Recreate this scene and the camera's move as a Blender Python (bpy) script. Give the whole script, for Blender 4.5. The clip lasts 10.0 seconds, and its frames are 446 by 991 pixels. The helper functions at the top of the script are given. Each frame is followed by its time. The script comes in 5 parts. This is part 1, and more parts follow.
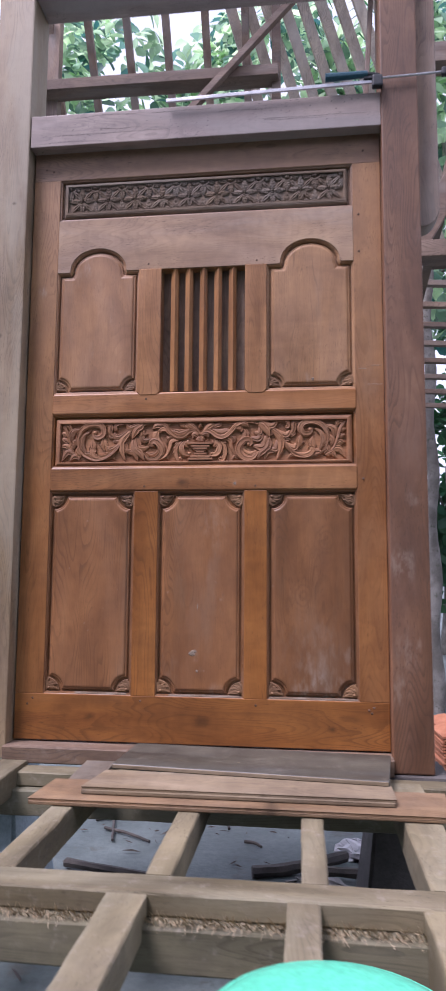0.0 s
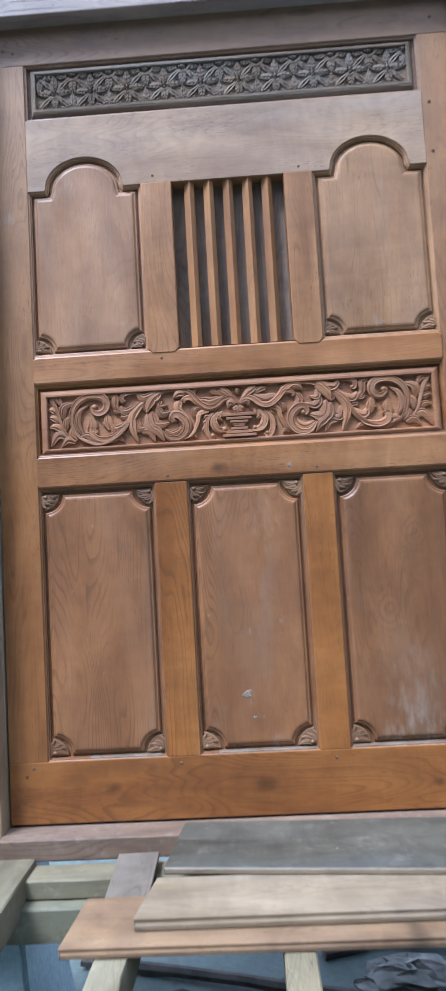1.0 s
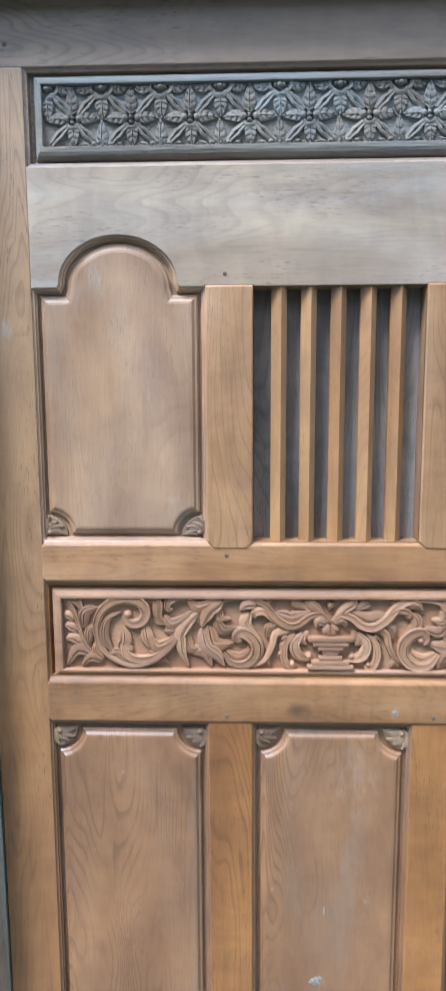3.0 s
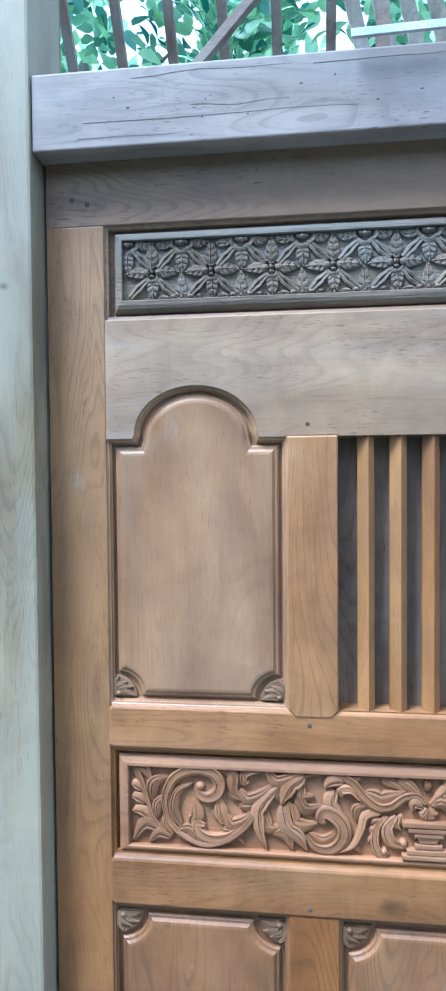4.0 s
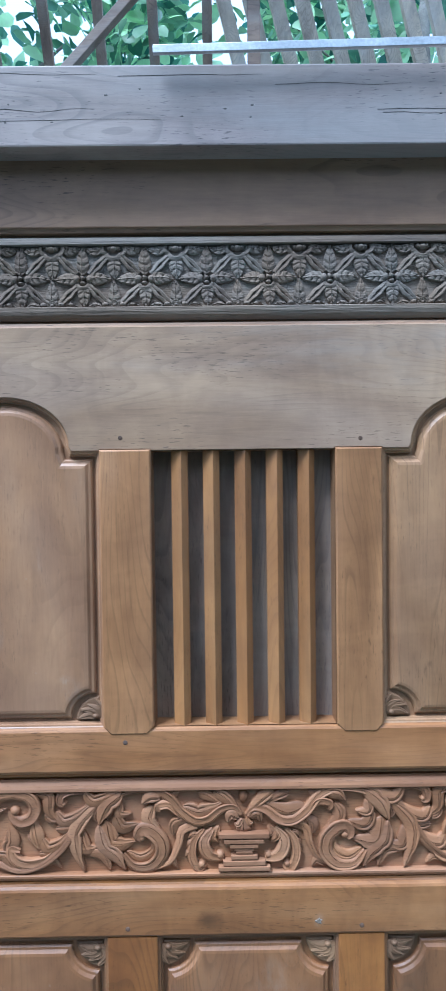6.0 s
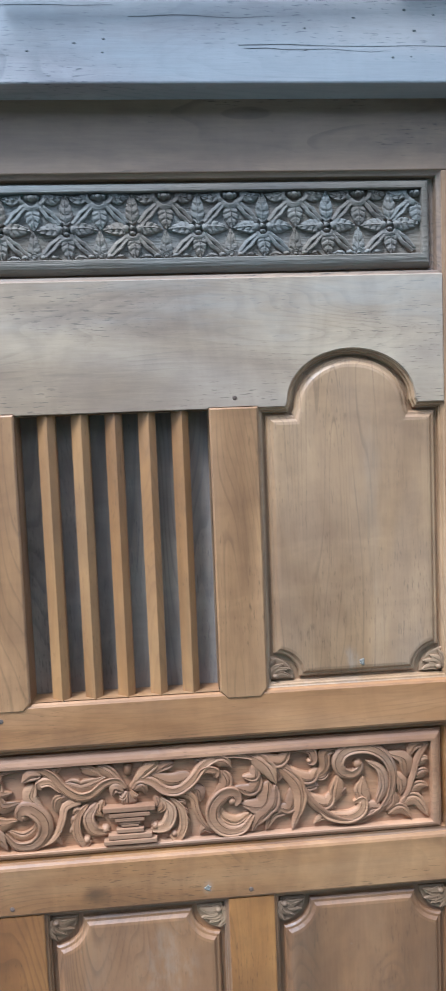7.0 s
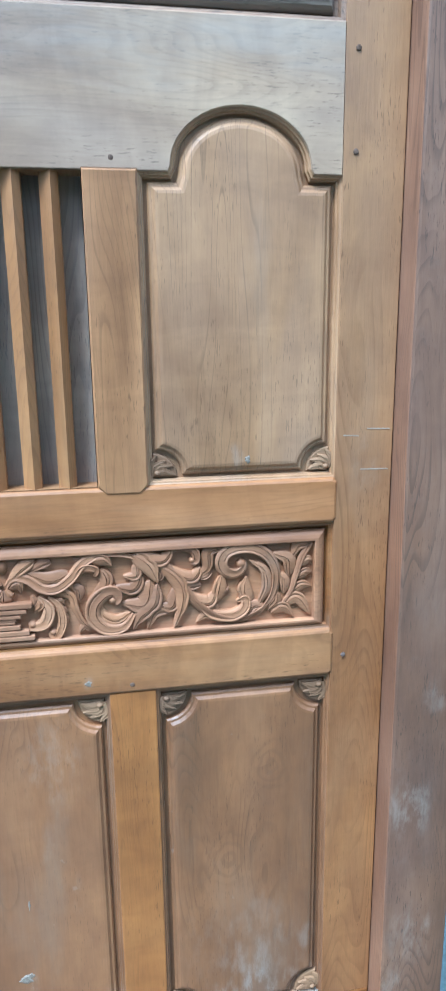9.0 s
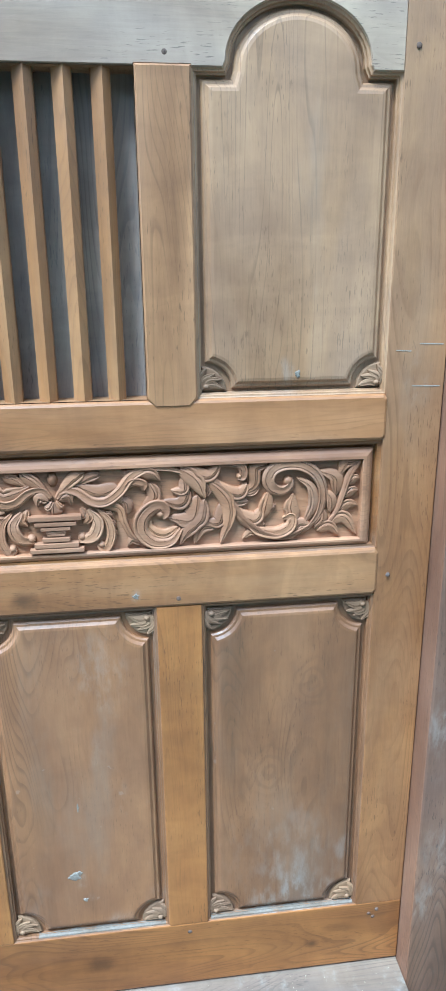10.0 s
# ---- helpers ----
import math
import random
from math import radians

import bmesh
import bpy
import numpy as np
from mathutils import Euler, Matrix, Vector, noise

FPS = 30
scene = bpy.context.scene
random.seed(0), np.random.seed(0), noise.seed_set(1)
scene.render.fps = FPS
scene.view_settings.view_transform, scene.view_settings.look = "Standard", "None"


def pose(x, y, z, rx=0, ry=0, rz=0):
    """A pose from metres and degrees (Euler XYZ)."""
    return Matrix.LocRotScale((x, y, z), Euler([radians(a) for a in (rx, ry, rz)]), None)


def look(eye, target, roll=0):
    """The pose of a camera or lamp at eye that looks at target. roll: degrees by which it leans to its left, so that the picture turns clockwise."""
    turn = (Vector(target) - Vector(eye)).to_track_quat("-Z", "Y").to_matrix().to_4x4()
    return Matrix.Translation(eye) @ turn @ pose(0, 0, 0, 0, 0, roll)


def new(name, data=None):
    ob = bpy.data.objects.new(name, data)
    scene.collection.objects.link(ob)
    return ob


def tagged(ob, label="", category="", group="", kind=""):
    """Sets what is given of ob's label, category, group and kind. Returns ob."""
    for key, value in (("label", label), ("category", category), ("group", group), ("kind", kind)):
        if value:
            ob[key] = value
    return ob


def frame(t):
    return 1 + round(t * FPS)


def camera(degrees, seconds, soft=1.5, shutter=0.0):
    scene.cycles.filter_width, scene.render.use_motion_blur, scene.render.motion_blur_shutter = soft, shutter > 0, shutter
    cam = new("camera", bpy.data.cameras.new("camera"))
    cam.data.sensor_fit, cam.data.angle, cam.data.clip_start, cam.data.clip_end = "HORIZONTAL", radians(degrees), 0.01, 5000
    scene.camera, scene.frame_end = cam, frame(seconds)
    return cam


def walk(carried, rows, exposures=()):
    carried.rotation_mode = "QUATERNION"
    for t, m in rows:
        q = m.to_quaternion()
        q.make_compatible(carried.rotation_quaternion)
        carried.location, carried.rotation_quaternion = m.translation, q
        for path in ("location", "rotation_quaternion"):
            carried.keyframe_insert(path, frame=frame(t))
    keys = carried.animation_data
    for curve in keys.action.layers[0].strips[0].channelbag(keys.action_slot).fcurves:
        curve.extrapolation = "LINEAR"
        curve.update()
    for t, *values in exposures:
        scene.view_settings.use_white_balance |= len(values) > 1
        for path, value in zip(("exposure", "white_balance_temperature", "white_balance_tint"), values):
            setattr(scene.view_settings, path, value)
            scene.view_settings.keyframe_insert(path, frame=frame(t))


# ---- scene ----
cam = camera(35.6, 10.0, soft=1.35, shutter=0.3)
PATH = [
    (0, (0.404, -2.593, 0.622), (0.172, -0.619, 0.846), 0.4),
    (0.5, (0.153, -2.325, 0.694), (0.007, -0.337, 0.864), -1.4),
    (1, (0.021, -1.971, 0.741), (-0.05, 0.022, 0.889), -3.2),
    (1.5, (-0.069, -1.652, 0.961), (-0.143, 0.338, 0.779), 1.1),
    (2, (-0.131, -1.521, 1.047), (-0.177, 0.462, 0.798), -0.1),
    (2.5, (-0.178, -1.438, 1.458), (-0.179, 0.529, 1.093), 3.9),
    (2.7, (-0.182, -1.449, 1.5), (-0.168, 0.527, 1.192), 1.7),
    (3, (-0.165, -1.373, 1.617), (-0.231, 0.605, 1.331), -0.3),
    (3.2, (-0.216, -1.345, 1.634), (-0.292, 0.646, 1.456), -0.4),
    (4.3, (-0.18, -1.257, 1.797), (-0.464, 0.722, 1.76), -0.5),
    (4.5, (-0.162, -1.265, 1.803), (-0.433, 0.716, 1.789), -0.5),
    (5, (-0.131, -1.26, 1.792), (-0.33, 0.73, 1.769), -0.5),
    (5.5, (-0.076, -1.251, 1.779), (-0.139, 0.747, 1.734), -0.6),
    (6, (-0.032, -1.248, 1.774), (-0.016, 0.751, 1.721), -0.7),
    (7.3, (0.139, -1.19, 1.753), (0.335, 0.793, 1.579), -2.3),
    (7.5, (0.147, -1.182, 1.74), (0.377, 0.797, 1.557), -2.0),
    (8, (0.194, -1.168, 1.678), (0.44, 0.8, 1.425), -1.4),
    (8.5, (0.213, -1.158, 1.631), (0.528, 0.778, 1.244), -0.9),
    (9, (0.202, -1.169, 1.582), (0.518, 0.751, 1.117), -0.7),
    (9.5, (0.179, -1.168, 1.532), (0.425, 0.737, 0.974), -0.6),
    (10, (0.166, -1.18, 1.515), (0.393, 0.718, 0.925), -0.6),
]
EXPOSURES = [(0.0, 0.55, 5850, 35), (0.5, 0.82, 5420, 24), (1.0, 1.06, 5050, 14), (1.5, 1.1, 4900, 9), (2.0, 1.32, 4770, 5), (3.2, 1.55, 4500, 1), (4.5, 1.28, 4480, 2), (5.5, 0.94, 4680, 6), (6.2, 1.0, 4580, 4), (7.5, 1.43, 4480, -1), (8.5, 1.48, 4440, -1), (10.0, 1.57, 4270, -6)]
walk(cam, [(t, look(eye, target, roll)) for t, eye, target, roll in PATH], EXPOSURES)

# ---- daylight: bright, mostly overcast sky over an open timber frame ----
world = bpy.data.worlds.new("sky")
scene.world = world
world.use_nodes = True
wn = world.node_tree.nodes
sky = wn.new("ShaderNodeTexSky")
sky.sky_type = "NISHITA"
sky.sun_disc = False
sky.sun_elevation, sky.sun_rotation = radians(60), radians(225)
sky.air_density, sky.dust_density, sky.ozone_density = 1.0, 4.0, 1.0
# a thin bright cloud cover over the whole dome whitens the sky
cloud = wn.new("ShaderNodeMix")
cloud.data_type = "RGBA"
cloud.inputs[0].default_value = 0.8
cloud.inputs[7].default_value = (8.6, 9.2, 9.8, 1)
wn["Background"].inputs["Strength"].default_value = 0.097
world.node_tree.links.new(sky.outputs["Color"], cloud.inputs[6])
world.node_tree.links.new(cloud.outputs[2], wn["Background"].inputs["Color"])

sun_data = bpy.data.lights.new("sun", "SUN")
sun_data.energy, sun_data.angle, sun_data.color = 3.1, radians(20), (1.0, 0.96, 0.9)
sun = new("sun", sun_data)
sun.matrix_world = look((-2.25, -2.25, 5.6), (0, 0, 0))


# ---- materials ----
def nodes_of(name, rough=0.6, metal=0.0):
    m = bpy.data.materials.new(name)
    m.use_nodes = True
    n, l = m.node_tree.nodes, m.node_tree.links
    b = n["Principled BSDF"]
    b.inputs["Roughness"].default_value = rough
    b.inputs["Metallic"].default_value = metal
    return m, n, l, b


def mixed(n, l, fac, a, b, kind="MIX"):
    """Mix two colours (a value, a socket) by fac (a number or a socket)."""
    x = n.new("ShaderNodeMix")
    x.data_type, x.blend_type = "RGBA", kind
    for slot, v in ((0, fac), (6, a), (7, b)):
        if isinstance(v, (int, float)):
            x.inputs[slot].default_value = v
        elif isinstance(v, tuple):
            x.inputs[slot].default_value = (*v, 1)
        else:
            l.new(v, x.inputs[slot])
    return x.outputs[2]


def ranged(n, l, v, lo, hi, a=0.0, b=1.0):
    r = n.new("ShaderNodeMapRange")
    r.interpolation_type = "SMOOTHSTEP"
    l.new(v, r.inputs[0])
    for i, w in enumerate((lo, hi, a, b)):
        r.inputs[i + 1].default_value = w
    return r.outputs[0]


def noisy(n, l, vec, scale, detail=5.0, rough=0.55, distort=0.0):
    t = n.new("ShaderNodeTexNoise")
    t.inputs["Scale"].default_value, t.inputs["Detail"].default_value = scale, detail
    t.inputs["Roughness"].default_value, t.inputs["Distortion"].default_value = rough, distort
    l.new(vec, t.inputs["Vector"])
    return t.outputs["Fac"]


def stretched(n, l, vec, by):
    v = n.new("ShaderNodeVectorMath")
    v.operation = "MULTIPLY"
    l.new(vec, v.inputs[0])
    v.inputs[1].default_value = by
    return v.outputs[0]


def shifted(n, l):
    """Object coordinates, moved along by a random step for each object."""
    c, o, s, a = (n.new(k) for k in ("ShaderNodeTexCoord", "ShaderNodeObjectInfo", "ShaderNodeVectorMath", "ShaderNodeVectorMath"))
    s.operation, s.inputs[1].default_value = "SCALE", (1, 1, 1)
    s.inputs[0].default_value = (13.0, 7.0, 9.0)
    l.new(o.outputs["Random"], s.inputs["Scale"])
    l.new(c.outputs["Object"], a.inputs[0])
    l.new(s.outputs[0], a.inputs[1])
    return a.outputs[0], c.outputs["Object"], o.outputs["Random"]


ALONG = {"x": (1, 12, 12), "y": (12, 1, 12), "z": (12, 12, 1)}


def wood(name, dark, mid, light, axis="x", grey=(0.3, 0.28, 0.27), weather=0.3, rough=0.55, pores=0.36, bump=0.15, smears=(), dust=0.0, figure=0.6, knots=(), sheen_z=None, sat=1.0, gain=1.0, eyes=(), flame=0.07, specks=0.0, rings=(30.0, 0.45, 0.8)):
    """Teak: flowing figure, fine grain, short dark pores, weathered patches and, if given, plaster smears (x, z, radius, amount)."""
    m, n, l, b = nodes_of(name, rough)
    vec, plain, rnd = shifted(n, l)

    def grained(lengthwise, across):
        return stretched(n, l, vec, tuple(lengthwise if k == 1 else across for k in ALONG[axis]))

    def product(p, q):
        x = n.new("ShaderNodeMath")
        x.operation = "MULTIPLY"
        for i, v in enumerate((p, q)):
            if isinstance(v, (int, float)):
                x.inputs[i].default_value = v
            else:
                l.new(v, x.inputs[i])
        return x.outputs[0]

    flow = noisy(n, l, grained(1.5, 7.0), 1.0, 4, 0.55, 0.6)
    ramp = n.new("ShaderNodeValToRGB")
    ramp.color_ramp.elements[0].position, ramp.color_ramp.elements[1].position = 0.26, 0.74
    ramp.color_ramp.elements[0].color, ramp.color_ramp.elements[1].color = (*dark, 1), (*light, 1)
    e = ramp.color_ramp.elements.new(0.5)
    e.color = (*mid, 1)
    l.new(flow, ramp.inputs[0])
    col = ramp.outputs[0]
    # sky sheen on the upper part put into the colour, paler with height
    if sheen_z:
        z0, z1, pale = sheen_z
        sep = n.new("ShaderNodeSeparateXYZ")
        l.new(plain, sep.inputs[0])
        wob = n.new("ShaderNodeMath")
        wob.operation = "MULTIPLY_ADD"
        l.new(noisy(n, l, stretched(n, l, vec, (5, 5, 1.5)), 1.5, 5), wob.inputs[0])
        wob.inputs[1].default_value = 1.1
        l.new(sep.outputs["Z"], wob.inputs[2])
        col = mixed(n, l, ranged(n, l, wob.outputs[0], z0 + 0.55, z1 + 0.55, 0, 0.7), col, pale)
    # broad drifts between a redder and a paler tone
    blotch = ranged(n, l, noisy(n, l, grained(2.2, 5.5), 1.2, 5, 0.6, 0.4), 0.34, 0.66)
    col = mixed(n, l, 0.9, col, mixed(n, l, blotch, (1.14, 1.08, 0.98), (0.84, 0.79, 0.77)), "MULTIPLY")
    # growth rings: they darken slowly, then break off
    swell = noisy(n, l, grained(rings[2], 5.2), 1.6, 1.6, 0.4, 0.3)
    ring = n.new("ShaderNodeMath")
    ring.operation = "FRACT"
    l.new(product(swell, rings[0]), ring.inputs[0])
    late = product(ranged(n, l, ring.outputs[0], rings[1], 0.94), ranged(n, l, ring.outputs[0], 1.0, 0.94))
    patch = ranged(n, l, noisy(n, l, grained(1.4, 3.2), 1.5, 3), 0.4, 0.62, 0.12, 1.0)
    col = mixed(n, l, ranged(n, l, product(late, patch), 0, 1, 0, 0.1 + figure * 0.62), col, tuple(c * 0.62 for c in dark))
    # short fibres and dark open pores, in drifts
    streak = noisy(n, l, grained(5.0, 75.0), 1.0, 4, 0.65, 0.3)
    col = mixed(n, l, ranged(n, l, product(ranged(n, l, streak, 0.53, 0.72), ranged(n, l, flow, 0.62, 0.38)), 0, 1, 0, 0.16 + figure * 0.3), col, tuple(c * 0.6 for c in dark))
    dirt = ranged(n, l, noisy(n, l, grained(5.0, 9.0), 1.3, 6, 0.65, 0.6), 0.3, 0.7)
    col = mixed(n, l, 0.5, col, mixed(n, l, dirt, (0.8, 0.77, 0.75), (1.1, 1.09, 1.06)), "MULTIPLY")
    fine = noisy(n, l, grained(15.0, 210.0), 1.0, 3, 0.6)
    col = mixed(n, l, 0.12, col, mixed(n, l, ranged(n, l, fine, 0.3, 0.7), (0.4, 0.38, 0.36), (1.05, 1.05, 1.05)), "MULTIPLY")
    drift = ranged(n, l, noisy(n, l, grained(3.0, 9.0), 1.3, 4, 0.6), 0.42, 0.62, 0.15, 1.0)
    pore = ranged(n, l, noisy(n, l, grained(48.0, 420.0), 1.0, 2), 0.59, 0.69)
    col = mixed(n, l, ranged(n, l, product(pore, drift), 0, 1, 0, min(0.9, pores * 1.5)), col, tuple(c * 0.38 for c in dark))
    wear = ranged(n, l, noisy(n, l, stretched(n, l, vec, tuple(max(0.5, a * 0.2) for a in ALONG[axis])), 2.2, 6, 0.6), 0.62 - weather * 0.5, 0.86 - weather * 0.35)
    wf = ranged(n, l, wear, 0, 1, 0, min(1.0, weather + 0.12))
    col = mixed(n, l, wf, col, grey)
    glow = ranged(n, l, noisy(n, l, stretched(n, l, vec, tuple(13.0 if k == 1 else 5.0 for k in ALONG[axis])), 1.0, 4, 0.6, 1.2), 0.3, 0.7)
    col = mixed(n, l, flame * 2, col, mixed(n, l, glow, (0.72, 0.68, 0.66), (1.22, 1.2, 1.14)), "MULTIPLY")
    if specks:
        col = mixed(n, l, ranged(n, l, noisy(n, l, plain, 48, 2, 0.5), 0.73, 0.77, 0, specks), col, (0.5, 0.465, 0.41))
    for x, z, r in eyes:
        d = n.new("ShaderNodeVectorMath")
        d.operation = "DISTANCE"
        l.new(stretched(n, l, plain, (1, 0, 0.8)), d.inputs[0])
        d.inputs[1].default_value = (x, 0, z * 0.8)
        w = n.new("ShaderNodeMath")
        w.operation = "MULTIPLY_ADD"
        l.new(noisy(n, l, plain, 9, 3), w.inputs[0])
        w.inputs[1].default_value = r * 1.1
        l.new(d.outputs["Value"], w.inputs[2])
        ring = n.new("ShaderNodeMath")
        ring.operation, ring.inputs[1].default_value = "MULTIPLY", 21.0 / r
        l.new(w.outputs[0], ring.inputs[0])
        wavy = n.new("ShaderNodeMath")
        wavy.operation = "SINE"
        l.new(ring.outputs[0], wavy.inputs[0])
        mm = n.new("ShaderNodeMath")
        mm.operation = "MULTIPLY"
        l.new(ranged(n, l, wavy.outputs[0], -0.4, 1.0), mm.inputs[0])
        l.new(ranged(n, l, d.outputs["Value"], r * 1.3, r * 0.3), mm.inputs[1])
        col = mixed(n, l, ranged(n, l, mm.outputs[0], 0, 1, 0, 0.3), col, tuple(k * 0.85 for k in dark))
    for x, z, r in knots:
        d = n.new("ShaderNodeVectorMath")
        d.operation = "DISTANCE"
        l.new(stretched(n, l, plain, (1, 0, 1.3)), d.inputs[0])
        d.inputs[1].default_value = (x, 0, z * 1.3)
        w = n.new("ShaderNodeMath")
        w.operation = "MULTIPLY_ADD"
        l.new(noisy(n, l, plain, 22, 4, 0.6), w.inputs[0])
        w.inputs[1].default_value = r * 1.6
        l.new(d.outputs["Value"], w.inputs[2])
        col = mixed(n, l, ranged(n, l, w.outputs[0], r * 2.3, r * 0.9, 0, 0.9), col, tuple(k * 0.5 for k in dark))
    if dust:
        df = ranged(n, l, noisy(n, l, vec, 26, 6, 0.7), 0.52, 0.8, 0, dust)
        col = mixed(n, l, df, col, (0.36, 0.325, 0.275))
    for x, z, r, amount, *long in smears:
        squeeze = long[0] if long else 0.7
        flat = stretched(n, l, plain, (1, 0, squeeze))
        d = n.new("ShaderNodeVectorMath")
        d.operation = "DISTANCE"
        l.new(flat, d.inputs[0])
        d.inputs[1].default_value = (x, 0, z * squeeze)
        near = ranged(n, l, d.outputs["Value"], r, r * 0.25)
        spot = ranged(n, l, noisy(n, l, stretched(n, l, plain, (22, 22, 8)), 1.6, 7, 0.72), 0.36, 0.7)
        mm = n.new("ShaderNodeMath")
        mm.operation = "MULTIPLY"
        l.new(near, mm.inputs[0])
        l.new(spot, mm.inputs[1])
        col = mixed(n, l, ranged(n, l, mm.outputs[0], 0, 1, 0, amount * 0.36), col, (0.47, 0.4, 0.325))
    tone = n.new("ShaderNodeHueSaturation")
    tone.inputs["Saturation"].default_value = sat
    l.new(ranged(n, l, rnd, 0, 1, 0.9 * gain, 1.1 * gain), tone.inputs["Value"])
    l.new(col, tone.inputs["Color"])
    l.new(tone.outputs[0], b.inputs["Base Color"])
    l.new(ranged(n, l, flow, 0.2, 0.8, rough - 0.08, rough + 0.12), b.inputs["Roughness"])
    bp = n.new("ShaderNodeBump")
    bp.inputs["Strength"].default_value, bp.inputs["Distance"].default_value = bump * 1.6, 0.002
    l.new(fine, bp.inputs["Height"])
    l.new(bp.outputs[0], b.inputs["Normal"])
    return m


TEAK = dict(dark=(0.21, 0.082, 0.025), mid=(0.322, 0.136, 0.036), light=(0.4, 0.188, 0.055))
RED = dict(dark=(0.193, 0.096, 0.045), mid=(0.274, 0.134, 0.06), light=(0.322, 0.168, 0.08))
GREY = dict(dark=(0.16, 0.132, 0.125), mid=(0.265, 0.224, 0.213), light=(0.34, 0.295, 0.28))
PALE = dict(dark=(0.084, 0.074, 0.043), mid=(0.172, 0.155, 0.097), light=(0.28, 0.255, 0.168))
teak_x = wood("teak_rail", flame=0.14, sat=1.0, gain=0.9, **TEAK, axis="x", knots=((-0.395, 0.09, 0.022), (0.026, 0.085, 0.03), (-0.058, 0.966, 0.014), (0.5, 0.07, 0.015)), weather=0.22, grey=(0.3, 0.22, 0.16), rough=0.42, bump=0.06)
teak_z = wood("teak_stile", flame=0.1, sat=1.08, gain=0.87, dark=(0.205, 0.095, 0.041), mid=(0.298, 0.15, 0.069), light=(0.365, 0.2, 0.098), axis="z", weather=0.15, grey=(0.33, 0.22, 0.14), rough=0.42, sheen_z=(0.8, 1.8, (0.38, 0.245, 0.145)), smears=((-0.638, 1.747, 0.028, 1.2), (0.655, 1.35, 0.05, 0.4, 0.6)), figure=0.35)
teak_lower = wood("teak_muntin", flame=0.17, sat=1.0, gain=0.9, **TEAK, axis="z", weather=0.12, grey=(0.3, 0.2, 0.12), rough=0.4)
teak_mid = wood("teak_middle_rail", figure=0.3, flame=0.14, sat=1.06, gain=1.12, dark=(0.235, 0.112, 0.05), mid=(0.345, 0.178, 0.085), light=(0.42, 0.235, 0.122), axis="x", weather=0.12, grey=(0.37, 0.26, 0.17), rough=0.42, knots=((-0.058, 0.966, 0.02),), smears=((0.144, 0.962, 0.014, 0.9), (0.2, 0.955, 0.01, 0.4)), bump=0.06)
teak_low_rail = wood("teak_lower_middle_rail", figure=0.45, flame=0.22, sat=1.0, gain=0.78, dark=(0.195, 0.086, 0.032), mid=(0.305, 0.14, 0.05), light=(0.395, 0.208, 0.088), axis="x", weather=0.12, grey=(0.35, 0.24, 0.15), rough=0.42, knots=((-0.058, 0.966, 0.024),), smears=((0.144, 0.962, 0.014, 0.9), (0.2, 0.955, 0.01, 0.4)), bump=0.06)
teak_mid_z = wood("teak_upper_muntin", flame=0.16, sat=1.0, gain=1.1, dark=(0.223, 0.112, 0.047), mid=(0.336, 0.175, 0.074), light=(0.413, 0.235, 0.115), axis="z", weather=0.12, grey=(0.37, 0.255, 0.155), rough=0.45, figure=0.5, rings=(34.0, 0.7, 0.6))
teak_head = wood("teak_head_rail", sat=1.12, gain=1.12, dark=(0.17, 0.108, 0.073), mid=(0.235, 0.158, 0.108), light=(0.29, 0.2, 0.145), axis="x", weather=0.3, grey=(0.27, 0.21, 0.165), rough=0.5, pores=0.6, bump=0.06)
hip_wood = wood("pale_rafter_wood", dark=(0.375, 0.325, 0.275), mid=(0.525, 0.475, 0.413), light=(0.650, 0.600, 0.525), axis="z", weather=0.4, grey=(0.625, 0.587, 0.537), rough=0.7, gain=1.2)
sill_wood = wood("sill_wood", dark=(0.1, 0.068, 0.046), mid=(0.155, 0.11, 0.078), light=(0.21, 0.155, 0.115), axis="x", weather=0.25, grey=(0.19, 0.15, 0.12), rough=0.75, dust=0.3, flame=0.14)
teak_bar = wood("teak_bar", sat=1.0, gain=0.84, dark=(0.25, 0.116, 0.038), mid=(0.36, 0.168, 0.052), light=(0.42, 0.218, 0.08), axis="z", weather=0.1, rough=0.5, figure=0.2)
# sky sheen on the arched rail is put into this pale weathered colour
teak_upper = wood("teak_sheen_rail", sat=1.08, gain=1.1, dark=(0.27, 0.185, 0.125), mid=(0.36, 0.262, 0.185), light=(0.42, 0.318, 0.232), axis="x", figure=0.22, weather=0.4, grey=(0.42, 0.355, 0.295), rough=0.5, pores=0.45, flame=0.14, bump=0.05)
